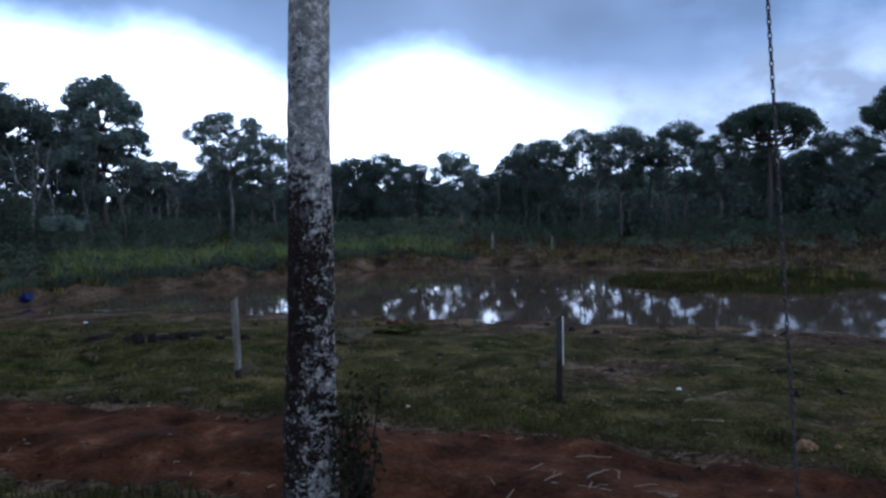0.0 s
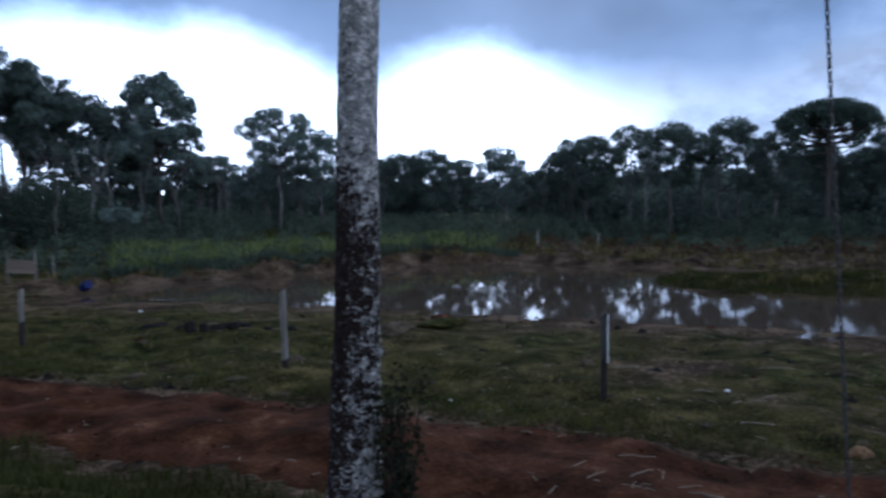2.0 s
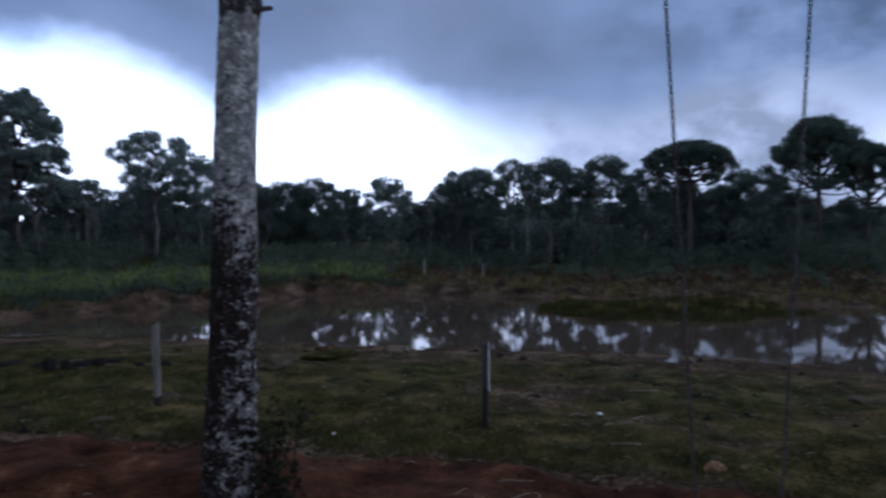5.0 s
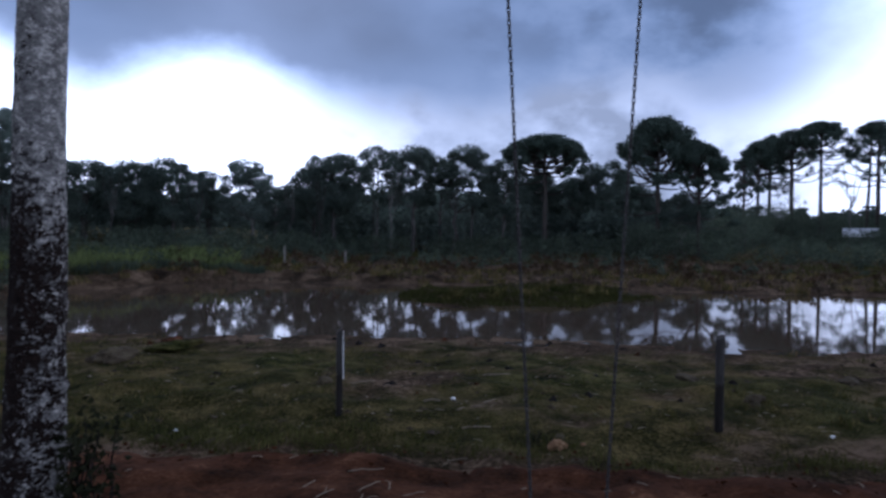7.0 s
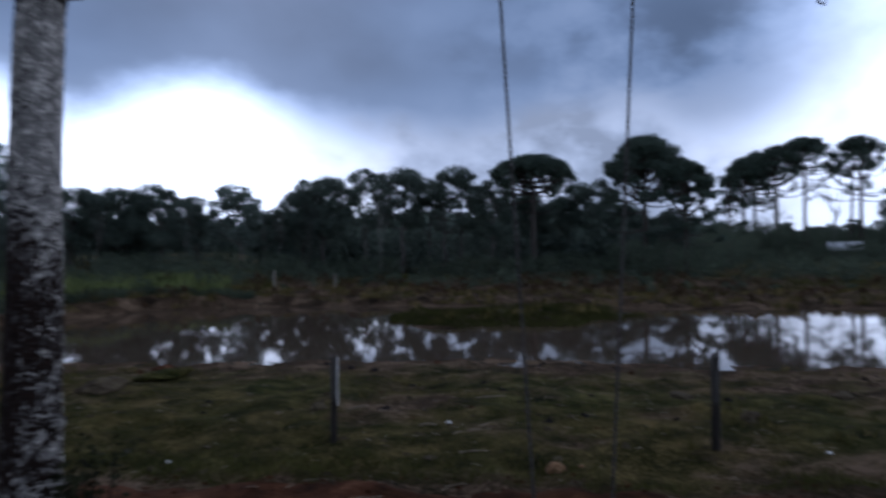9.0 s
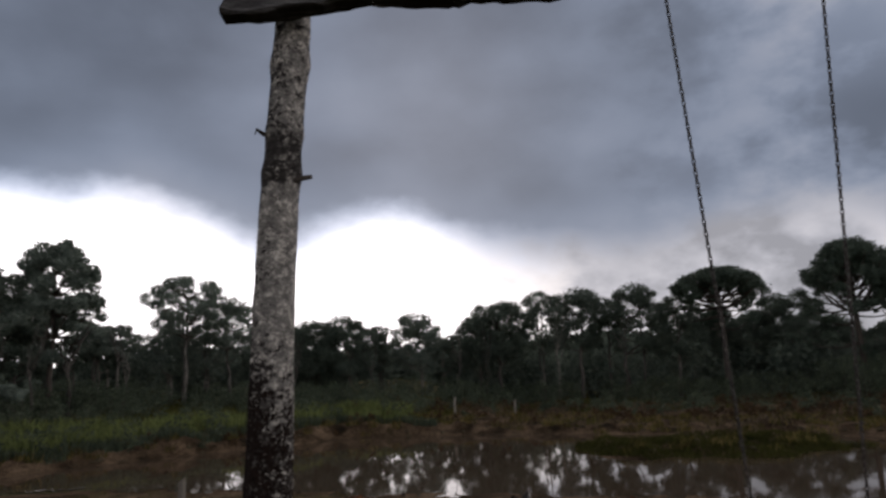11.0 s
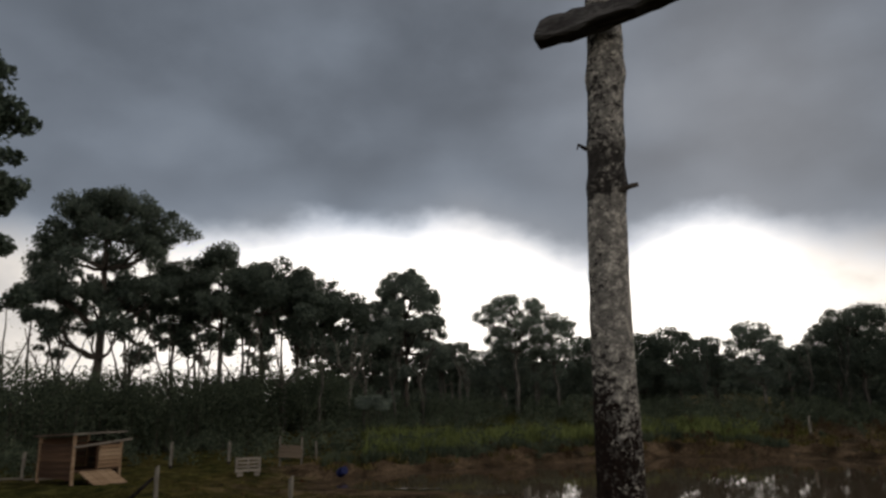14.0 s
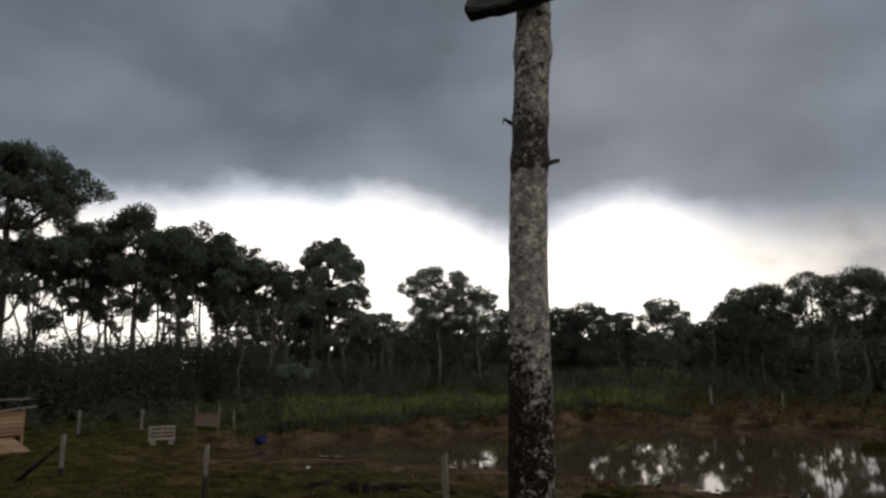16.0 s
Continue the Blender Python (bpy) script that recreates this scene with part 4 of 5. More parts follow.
thicket("undergrowth", "dense dark undergrowth at the foot of the woods", M_SHRUB, [
    (-78, -52, 40, 50, 4.1, 5.2, 90), (-54, -42, 42, 51, 3.6, 4.7, 88), (-44, -34, 44, 54, 3.2, 4.3, 75), (-36, -33, 44, 56, 2.3, 3.5, 26), (-33.5, -22, 44, 56, 1.4, 2.4, 64), (-25, 8, 48, 62, 0.9, 1.8, 130), (8, 34, 54, 66, 1.1, 2.0, 100),
    (32, 39.5, 52, 66, 1.6, 3.4, 50), (38, 41.5, 70, 100, 3.0, 5.0, 30), (40, 44, 100, 118, 5.0, 6.4, 30), (44, 47, 100, 118, 3.6, 4.8, 26),
    (47, 50, 109, 122, 3.4, 4.8, 26), (50, 56.4, 100, 118, 3.4, 5.4, 44), (56.4, 58.4, 109, 122, 3.4, 5.0, 14), (58.4, 72, 100, 118, 3.6, 5.4, 50),
    (40, 46, 78, 98, 1.3, 1.9, 26), (46, 60, 90, 100, 1.8, 2.4, 70), (60, 72, 78, 98, 1.3, 1.9, 30), (38, 74, 44, 76, 0.8, 1.5, 170)], 0.17, 82)
thicket("far_woods", "dark far woods well behind the first trees", M_LEAF, [
    (-34, -22, 125, 160, 3.2, 5.4, 80), (-23, 4, 130, 165, 4.6, 7.4, 170), (4, 32, 130, 165, 7.5, 10.6, 190), (32, 40, 130, 165, 5.4, 7.6, 60), (40, 72, 122, 140, 3.6, 5.2, 70), (-80, -60, 55, 80, 3.0, 5.0, 40)], 1.15, 30)
thicket("second_row", "dark bushes and young trees standing behind the first trees", M_LEAF, [
    (-26, -20, 60, 68, 3.2, 4.8, 9), (-23, -2, 64, 78, 3.2, 5.4, 44), (2.5, 5.5, 64, 78, 3.6, 6.0, 9), (7.4, 9.4, 64, 78, 3.4, 5.4, 7), (5.5, 13, 64, 78, 3.0, 5.8, 28), (12.8, 16, 64, 78, 3.6, 6.0, 11), (17, 33, 64, 78, 3.0, 5.4, 40)], 0.5, 34)
thicket("bank_brush", "low dead brush and weeds on the bare far bank", M_BROWN_LEAF, [
    (-6, 40, 34, 50, 0.25, 0.7, 170), (36, 70, 28, 46, 0.2, 0.5, 110), (-28, -6, 27, 36, 0.2, 0.45, 60)], 0.13, 40)
thicket("bank_shrubs", "low shrubs on the far bank", M_SHRUB, [
    (-34, -14, 29, 36, 0.5, 1.0, 50), (-32, 2, 36, 48, 0.5, 1.5, 120), (2, 34, 40, 54, 0.4, 1.1, 90), (34, 66, 36, 60, 0.2, 0.6, 90), (-66, -32, 30, 42, 0.5, 1.5, 110)], 0.17, 42)


def scatter(n, x0, x1, y0, y1, keep):
    x, y = rng.uniform(x0, x1, n), rng.uniform(y0, y1, n)
    ok = keep(x, y)
    x, y = x[ok], y[ok]
    return np.stack([x, y, ground_z(x, y) - 0.01], 1)


def bearing_of(x, y):
    return np.degrees(np.arctan2(x - EYE_X, y - EYE_Y)), np.hypot(x - EYE_X, y - EYE_Y)


def reed_area(x, y):
    b, d = bearing_of(x, y)
    s = shore_distance(x, y)
    return (b > -31) & (b < 0) & (s > 2.1 + 1.0 * value_noise(x, y, 3)) & (s < 10 + 3 * value_noise(x, y, 4)) & (far_side(x, y) > 0.6) & (value_noise(x, y, 2.2) + 0.6 * value_noise(x, y, 0.7) > rng.uniform(-0.9, 0.5, len(x)) + 0.05 * np.maximum(b + 9, 0)) & (rng.uniform(0, 1, len(x)) < ease((b + 33) / 5))


def pasture_area(x, y):
    s = shore_distance(x, y)
    e = road_edge(x)
    open_ground = (y > e - 0.12 + 0.25 * value_noise(x, y, 0.8)) & (s > 0.5) & (far_side(x, y) < 0.4)
    bare = 0.8 * ease((8.0 - s) / 7.5)
    return open_ground & (0.8 * value_noise(x, y, 1.1) + 0.8 * value_noise(x, y, 0.4) + 0.6 * value_noise(x, y, 0.2) + 0.5 * value_noise(x, y, 3.1) > -0.22 + bare + 0.22 * ease((x + 0.5) / 4))


def lush_area(x, y):
    """Greener grass in the strip beside the track, widest towards the hut."""
    past = y - road_edge(x)
    return past + 1.6 * value_noise(x, y, 2.3) + 0.8 * value_noise(x, y, 0.6) < 1.2 + 4.2 * ease((3.0 - x) / 5)


def yard_area(x, y):
    return y < road_edge(x) - 2.75 + 0.3 * value_noise(x, y, 0.7) + 0.3 * value_noise(x, y, 0.3)


tall = thing("tall_grass", Matrix(), "bright green tall grass along the far bank", "grass", kind="stuff")
part("blades", blades("blades", M_REED, scatter(150000, -32, 3, 22, 50, reed_area), 0.66, 0.06, 0.7), tall)
short = thing("pasture_grass", Matrix(), "short grazed grass of the sheep pasture", "grass", kind="stuff")
part("blades", blades("blades", M_GRASS, scatter(190000, -19, 17, 5, 22, lambda x, y: pasture_area(x, y) & ~lush_area(x, y)), 0.045, 0.011, 0.9), short)
part("lush_blades", blades("lush_blades", M_YARD, scatter(200000, -19, 17, 5, 22, lambda x, y: pasture_area(x, y) & lush_area(x, y)), 0.055, 0.012, 0.9), short, "darker lush grass")
part("dry_blades", blades("dry_blades", M_DRY, scatter(15000, -19, 17, 5, 22, pasture_area), 0.07, 0.01, 0.9), short)
CLUMPS = scatter(900, -19, 17, 6, 21, pasture_area)
CLUMP_ROOTS = (CLUMPS[:, None] + rng.normal(size=(len(CLUMPS), 34, 3)) * np.array([0.09, 0.09, 0.0]) * rng.uniform(0.5, 1.6, (len(CLUMPS), 1, 1))).reshape(-1, 3)
tufts = thing("grass_tufts", Matrix(), "rank tufts left standing in the grazed pasture", "grass", kind="stuff")
part("blades", blades("blades", M_GRASS, CLUMP_ROOTS[::2], 0.13, 0.012, 0.9), tufts)
part("dry_blades", blades("dry_blades", M_DRY, CLUMP_ROOTS[1::4], 0.11, 0.011, 0.9), tufts)
edge = thing("verge_grass", Matrix(), "rough grass along the edge of the red track", "grass", kind="stuff")
part("blades", blades("blades", M_GRASS, scatter(40000, -14, 12, 4, 13, lambda x, y: pasture_area(x, y) & (y < road_edge(x) + 0.7)), 0.11, 0.013, 0.8), edge)
yard = thing("yard_grass", Matrix(), "unmown dark grass of the yard", "grass", kind="stuff")
part("blades", blades("blades", M_YARD, scatter(60000, -11, 9, 2.5, 9, yard_area), 0.13, 0.013, 0.8), yard)
islet = thing("islet_grass", Matrix(), "low green grass on a muddy islet in the pond", "grass", kind="stuff")
part("blades", blades("blades", M_YARD, scatter(40000, 5, 18, 21, 31, lambda x, y: (shore_distance(x, y) > -0.25) & (far_side(x, y) > 0) & (np.hypot((x - 11.4) / 5.2, (y - 25.2) / 4.4) < 1)), 0.16, 0.03, 0.7), islet)
bank = thing("bank_grass", Matrix(), "dry brownish grass tufts on the far bank", "grass", kind="stuff")
part("blades", blades("blades", M_SEDGE, scatter(26000, -12, 45, 20, 52, lambda x, y: (shore_distance(x, y) > 0.8) & (far_side(x, y) > 0.5) & (value_noise(x, y, 1.6) > -0.1) & (bearing_of(x, y)[0] > -6)), 0.3, 0.05, 0.8), bank)
part("green_blades", blades("green_blades", M_GRASS, scatter(50000, -22, 45, 20, 56, lambda x, y: (shore_distance(x, y) > 1.2) & (far_side(x, y) > 0.5) & (value_noise(x, y, 2.1) > -0.05 + 0.45 * ease((x + 2) / 8))), 0.32, 0.055, 0.8), bank)


def crumbs(name, mat, places, size):
    """Small broken lumps, six-cornered, half sunk."""
    n = len(places)
    corner = np.array([(1, 0, 0), (-1, 0, 0), (0, 1, 0), (0, -1, 0), (0, 0, 1), (0, 0, -1)], float)
    s = size * rng.uniform(0.3, 1.4, (n, 1, 1)) ** 1.5
    v = corner[None] * s * rng.uniform(0.5, 1.3, (n, 6, 1)) + rng.normal(size=(n, 6, 3)) * s * 0.2
    v[:, :, 2] *= 0.6
    v = (v + places[:, None]).reshape(-1, 3)
    tri = np.array([(0, 2, 4), (2, 1, 4), (1, 3, 4), (3, 0, 4), (2, 0, 5), (1, 2, 5), (3, 1, 5), (0, 3, 5)])
    me = bpy.data.meshes.new(name)
    me.from_pydata(v, [], (np.arange(n)[:, None, None] * 6 + tri[None]).reshape(-1, 3))
    me.materials.append(mat)
    me.update()
    return me


def on_road(x, y):
    return np.abs(y - road_edge(x) + 1.42) < 1.5


loose = thing("loose_earth", Matrix(), "loose red clods and crumbs on the track", "earth", kind="stuff")
road_spots = scatter(5200, -14, 10, 3, 13, on_road)
road_spots[:, 2] += 0.05
part("crumbs", crumbs("crumbs", M_ROAD, road_spots, 0.022), loose)
part("pale_bits", crumbs("pale_bits", M_STICK, scatter(1700, -17, 15, 7, 21, lambda x, y: value_noise(x, y, 1.9) > 0.0), 0.024), loose)
part("small_clods", crumbs("small_clods", M_MUD, scatter(5000, -17, 15, 7, 21, lambda x, y: value_noise(x, y, 2.4) + 0.7 * value_noise(x, y, 0.8) > 0.15), 0.04), loose)
part("clods", crumbs("clods", M_MUD, scatter(2200, -17, 15, 6, 21, lambda x, y: pasture_area(x, y) | (shore_distance(x, y) < 1.5)), 0.055), loose)
bank_spots = scatter(2600, -17, 30, 19, 42, lambda x, y: (shore_distance(x, y) > 0.2) & (shore_distance(x, y) < 5) & (far_side(x, y) > 0.5))
part("bank_clods", crumbs("bank_clods", M_MUD, bank_spots, 0.14), loose)
near_shore = lambda x, y: (shore_distance(x, y) > 0.2) & (shore_distance(x, y) < 7) & (far_side(x, y) < 0.3)
part("dark_clods", crumbs("dark_clods", M_CHAR, scatter(420, -16, 15, 8, 22, near_shore), 0.07), loose)
part("red_clods", crumbs("red_clods", M_ROAD, scatter(90, -16, 15, 8, 22, near_shore), 0.08), loose)
part("turf_clods", crumbs("turf_clods", M_MUD, scatter(2600, -16, 12, 2, 14, lambda x, y: np.abs(y - road_edge(x) - 0.02 - 0.25 * value_noise(x, y, 1.1)) < 0.16), 0.075), loose)
# black crumbs that stand in for the shaded step of the turf edge
part("edge_shade_clods", crumbs("edge_shade_clods", M_CHAR, scatter(1500, -9, -1.2, 7, 13, lambda x, y: np.abs(y - road_edge(x) + 0.04 - 0.2 * value_noise(x, y, 1.1)) < 0.13 + 0.1 * value_noise(x, y, 0.7)), 0.07), loose)
ragged = thing("turf_edge", Matrix(), "ragged grass overhanging the edge of the track", "grass", kind="stuff")
part("blades", blades("blades", M_GRASS, scatter(90000, -16, 12, 2, 14, lambda x, y: np.abs(y - road_edge(x) - 0.1 - 0.25 * value_noise(x, y, 1.1)) < 0.2 + 0.15 * value_noise(x, y, 0.5)), 0.1, 0.012, 0.9), ragged)
shore = thing("shore_tufts", Matrix(), "ragged brown tufts along the eroded bank", "grass", kind="stuff")
seed = scatter(1500, -19, 30, 19, 42, lambda x, y: (shore_distance(x, y) > 0.5) & (shore_distance(x, y) < 7) & (far_side(x, y) > 0.4))
def bank_foot(x, y):
    s, b = shore_distance(x, y), bearing_of(x, y)[0]
    return (b > -36) & (b < 2) & (far_side(x, y) > 0.5) & (np.abs(s - 1.9 - 0.9 * value_noise(x, y, 3)) < 0.45 + 0.4 * value_noise(x, y, 1.2))


part("dark_tufts", blades("dark_tufts", M_SHRUB, scatter(120000, -22, 3, 21, 42, bank_foot), 0.34, 0.05, 0.8), shore)
roots = (seed[:, None] + rng.normal(size=(len(seed), 26, 3)) * np.array([0.16, 0.16, 0.0])).reshape(-1, 3)
part("blades", blades("blades", M_DRY, roots[::2], 0.28, 0.035, 0.9), shore)
part("green_blades", blades("green_blades", M_GRASS, roots[1::2], 0.26, 0.035, 0.9), shore)


# ---- swing frame in the yard ----
def swing_frame():
    frame_ob = thing("swing_stand", Matrix(), "tall swing frame of a lichen-covered trunk and a rough beam", "swing stand")
    # lichen-covered post
    k, seg = 110, 28
    z = np.linspace(float(ground_z(-0.26, 4.08)) - 0.3, 4.5, k)
    cx = np.interp(z, [0.4, 1.0, 1.7, 2.47, 3.3, 3.64, 4.24], [-0.285, -0.265, -0.238, -0.22, -0.198, -0.17, -0.13])
    r = np.interp(z, [0, 0.45, 1.0, 1.7, 2.5, 3.3, 4.4], [0.2, 0.158, 0.132, 0.115, 0.102, 0.095, 0.088])
    for zc, bulge in ((3.47, 0.011), (3.68, 0.007), (4.06, 0.012), (1.95, 0.007), (1.3, 0.008)):
        r = r + bulge * np.exp(-((z - zc) / 0.05) ** 2)
    a = np.linspace(0, 2 * math.pi, seg, endpoint=False)
    Z, A = np.meshgrid(z, a, indexing="ij")
    R = r[:, None] * (1 + 0.05 * value_noise(np.cos(A) * 2 + 5, Z * 3 + np.sin(A) * 2, 1.0) + 0.035 * value_noise(np.cos(A) * 5, Z * 9 + np.sin(A) * 5, 1.0) + 0.02 * value_noise(np.cos(A) * 12, Z * 25 + np.sin(A) * 12, 1.0))
    V = np.stack([cx[:, None] + R * np.cos(A), 4.08 + R * np.sin(A), Z], -1).reshape(-1, 3)
    F = [(i * seg + j, i * seg + (j + 1) % seg, (i + 1) * seg + (j + 1) % seg, (i + 1) * seg + j) for i in range(k - 1) for j in range(seg)]
    F.append(tuple((k - 1) * seg + j for j in range(seg)))
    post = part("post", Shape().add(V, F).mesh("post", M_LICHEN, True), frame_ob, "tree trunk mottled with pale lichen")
    part("branch_stub", Shape().tube([(-0.15, 4.05, 3.418), (-0.09, 4.03, 3.424), (-0.05, 4.03, 3.432), (-0.022, 4.03, 3.434)], [0.02, 0.015, 0.013, 0.011], 8).mesh("branch_stub", M_BARK_DARK, True), post, "short broken branch")
    part("knot", Shape().tube([(-0.26, 4.03, 3.66), (-0.295, 4.0, 3.68), (-0.3, 3.99, 3.65)], [0.012, 0.007, 0.003], 6).mesh("knot", M_BARK_DARK, True), post)
    part("branch_scar", Shape().tube([(-0.17, 4.03, 1.62), (-0.125, 4.0, 1.63), (-0.11, 3.99, 1.63)], [0.045, 0.04, 0.025], 9).mesh("branch_scar", M_LICHEN, True), post)
    # rough beam, thicker at the cut end
    x = np.linspace(-0.43, 5.75, 110)
    by = 3.87 - 0.075 * x
    bz = 4.3 + 0.022 * (x + 0.47) + 0.01 * np.sin(x * 5.1) + 0.016 * value_noise(x, 0 * x, 0.3)
    hh = 0.053 + 0.012 * value_noise(x, 0 * x + 3, 0.35) + 0.008 * value_noise(x, 0 * x + 5, 0.12)
    ww = 0.07 + 0.01 * value_noise(x, 0 * x + 9, 0.4)
    V, F = [], []
    for i in range(len(x)):
        for sy, sz in ((-1, -0.8), (-0.75, -1), (0.75, -1), (1, -0.8), (1, 0.8), (0.7, 1), (-0.7, 1), (-1, 0.8)):
            V.append((x[i] + 0.02 * sz, by[i] + sy * ww[i] + 0.006 * rng.normal(), bz[i] + sz * hh[i] + 0.005 * rng.normal()))
    for i in range(len(x) - 1):
        F += [(i * 8 + j, (i + 1) * 8 + j, (i + 1) * 8 + (j + 1) % 8, i * 8 + (j + 1) % 8) for j in range(8)]
    F += [tuple(range(8)), tuple((len(x) - 1) * 8 + j for j in reversed(range(8)))]
    part("beam", Shape().add(V, F).mesh("beam", M_BEAM), frame_ob, "dark weathered wooden crossbeam")
    # the post at the far end of the beam
    px, py = 5.5, 3.56
    zz = np.linspace(float(ground_z(px, py)) - 0.3, 4.36, 30)
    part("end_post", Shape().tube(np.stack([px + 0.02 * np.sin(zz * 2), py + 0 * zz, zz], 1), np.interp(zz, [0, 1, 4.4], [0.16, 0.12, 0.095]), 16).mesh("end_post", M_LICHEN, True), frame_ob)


def chain_mesh(a, b, name):
    """Links of welded wire from a to b, turned a quarter from one to the next."""
    a, b = Vector(a), Vector(b)
    way = (b - a).normalized()
    turn = way.to_track_quat("Z", "Y").to_matrix()
    pitch, shape = 0.029, Shape()
    n = int((b - a).length / pitch)
    for i in range(n):
        c = a + way * (i + 0.5) * (b - a).length / n
        ang = np.linspace(0, 2 * math.pi, 10, endpoint=False)
        flat = i % 2
        ring, faces = [], []
        for t in ang:
            px, pz = 0.0072 * math.cos(t), 0.0185 * math.sin(t)
            for u in range(5):
                w = 2 * math.pi * u / 5
                q, s = 0.004 * math.cos(w), 0.004 * math.sin(w)
                rad = 1 + q / 0.0105
                p = Vector((px * rad, s, pz * rad)) if flat else Vector((s, px * rad, pz * rad))
                ring.append(c + turn @ p)
        for j in range(10):
            for u in range(5):
                faces.append((j * 5 + u, ((j + 1) % 10) * 5 + u, ((j + 1) % 10) * 5 + (u + 1) % 5, j * 5 + (u + 1) % 5))
        shape.add(ring, faces)
    return shape.mesh(name, M_CHAIN, True)


def swing():
    ob = thing("swing", pose(0, 0, 0), "old swing hung from the beam on two steel chains", "swing")
    part("chain", chain_mesh((1.745, 3.73, 4.32), (1.94, 3.72, 0.86), "chain"), ob, "dull steel chain")
    part("chain", chain_mesh((2.525, 3.68, 4.34), (2.33, 3.72, 0.86), "chain"), ob, "dull steel chain")
    part("seat", Shape().box((2.145, 3.72, 0.85), (0.5, 0.17, 0.035), taper=0.97).mesh("seat", M_BEAM), ob, "plain wooden seat board")


swing_frame()
swing()


# ---- fence ----
def fence_post(x, y, top, width, depth, lean=0.0, turn=0.0, foot=0.35, round_post=False, shaft=None, face=False):
    z = float(ground_z(x, y))
    ob = thing("fence_post", pose(x, y, z, 0, lean, turn), "weathered grey wooden fence post with a dark foot", "fence post", "posts of the pasture fence")
    for name, mat, z0, z1, s in (("foot", M_POST_DARK, -0.25, top * foot, 1.0), ("shaft", shaft or M_POST, top * foot, top, 0.985)):
        zz = np.linspace(z0, z1, 7)
        V, F = [], []
        prof = [(math.cos(t), math.sin(t)) for t in np.linspace(0, 2 * math.pi, 10, endpoint=False)] if round_post else [(-1, -0.7), (-0.75, -1), (0.75, -1), (1, -0.7), (1, 0.7), (0.75, 1), (-0.75, 1), (-1, 0.7)]
        n = len(prof)
        for i, q in enumerate(zz):
            for a, b in prof:
                j = 1 + 0.06 * float(value_noise(a * 3 + x * 7, q * 4 + b * 3, 1.0))
                V.append((a * width / 2 * s * j, b * depth / 2 * s * j, q + (0.03 * a * (i == 6))))
        for i in range(6):
            F += [(i * n + j, i * n + (j + 1) % n, (i + 1) * n + (j + 1) % n, (i + 1) * n + j) for j in range(n)]
        F += [tuple(reversed(range(n))), tuple(6 * n + j for j in range(n))]
        part(name, Shape().add(V, F).mesh(name, mat), ob)
    if face:
        # bright strip for the light on this post's edge, put in as colour
        part("lit_edge", Shape().box((width * 0.5 + 0.006, -depth * 0.1, top * 0.71), (0.018, 0.026, top * 0.56), None, 0.75).mesh("lit_edge", M_WHITE), ob, "pale strip, light on the post's edge put in as colour")
    return ob


fence_post(1.73, 8.99, 1.06, 0.07, 0.08, 0.6, 0, 0.5, shaft=M_POST_GREY, face=True)
fence_post(-2.65, 10.35, 1.13, 0.1, 0.1, -1.2, 5, 0.1, True)
fence_post(-8.21, 12.33, 1.02, 0.095, 0.1, 0.5, 12, 0.42, True)
fence_post(-13.35, 13.8, 1.02, 0.11, 0.11, 0, 10, 0.25, True)
fence_post(5.9, 7.3, 1.1, 0.1, 0.1, 0.3, 10, 0.5, True, M_POST_GREY)
fence_post(-24.6, 18.1, 1.0, 0.13, 0.13, 1.5, 0, 0.1, True)
fence_post(-21.6, 22.3, 1.0, 0.13, 0.13, 0, 0, 0.1, True)
fence_post(-20.6, 24.6, 0.95, 0.13, 0.13, 0, 0, 0.1, True)
fence_post(2.8, 39.5, 1.1, 0.12, 0.12, 0, 0, 0.1, True)
fence_post(6.5, 41.5, 1.1, 0.12, 0.12, 0, 0, 0.1, True)


def leaning_pole():
    z = float(ground_z(-14.1, 13.3))
    ob = thing("brace_pole", pose(-14.13, 13.32, z), "dark pole leaning against a fence post", "pole")
    part("pole", Shape().tube([(-0.05, -0.03, -0.05), (0.4, 0.24, 0.42), (0.72, 0.42, 0.76)], [0.055, 0.05, 0.045], 9).mesh("pole", M_CHAR, True), ob)


leaning_pole()


# ---- animal hut and yard clutter by the pond ----
def board_row(parent, name, count, size, gap, m, mat, along="z"):
    """count boards side by side under parent; they share one mesh."""
    me = Shape().box((0, 0, 0), size).mesh(name, mat)
    for i in range(count):
        off = (i - (count - 1) / 2) * ((size[2] if along == "z" else size[0]) + gap)
        t = Matrix.Translation((0, 0, off) if along == "z" else (off, 0, 0))
        part(name, me, parent, at=m @ t @ pose(0, 0, 0, 0, rng.normal() * 0.4, 0))


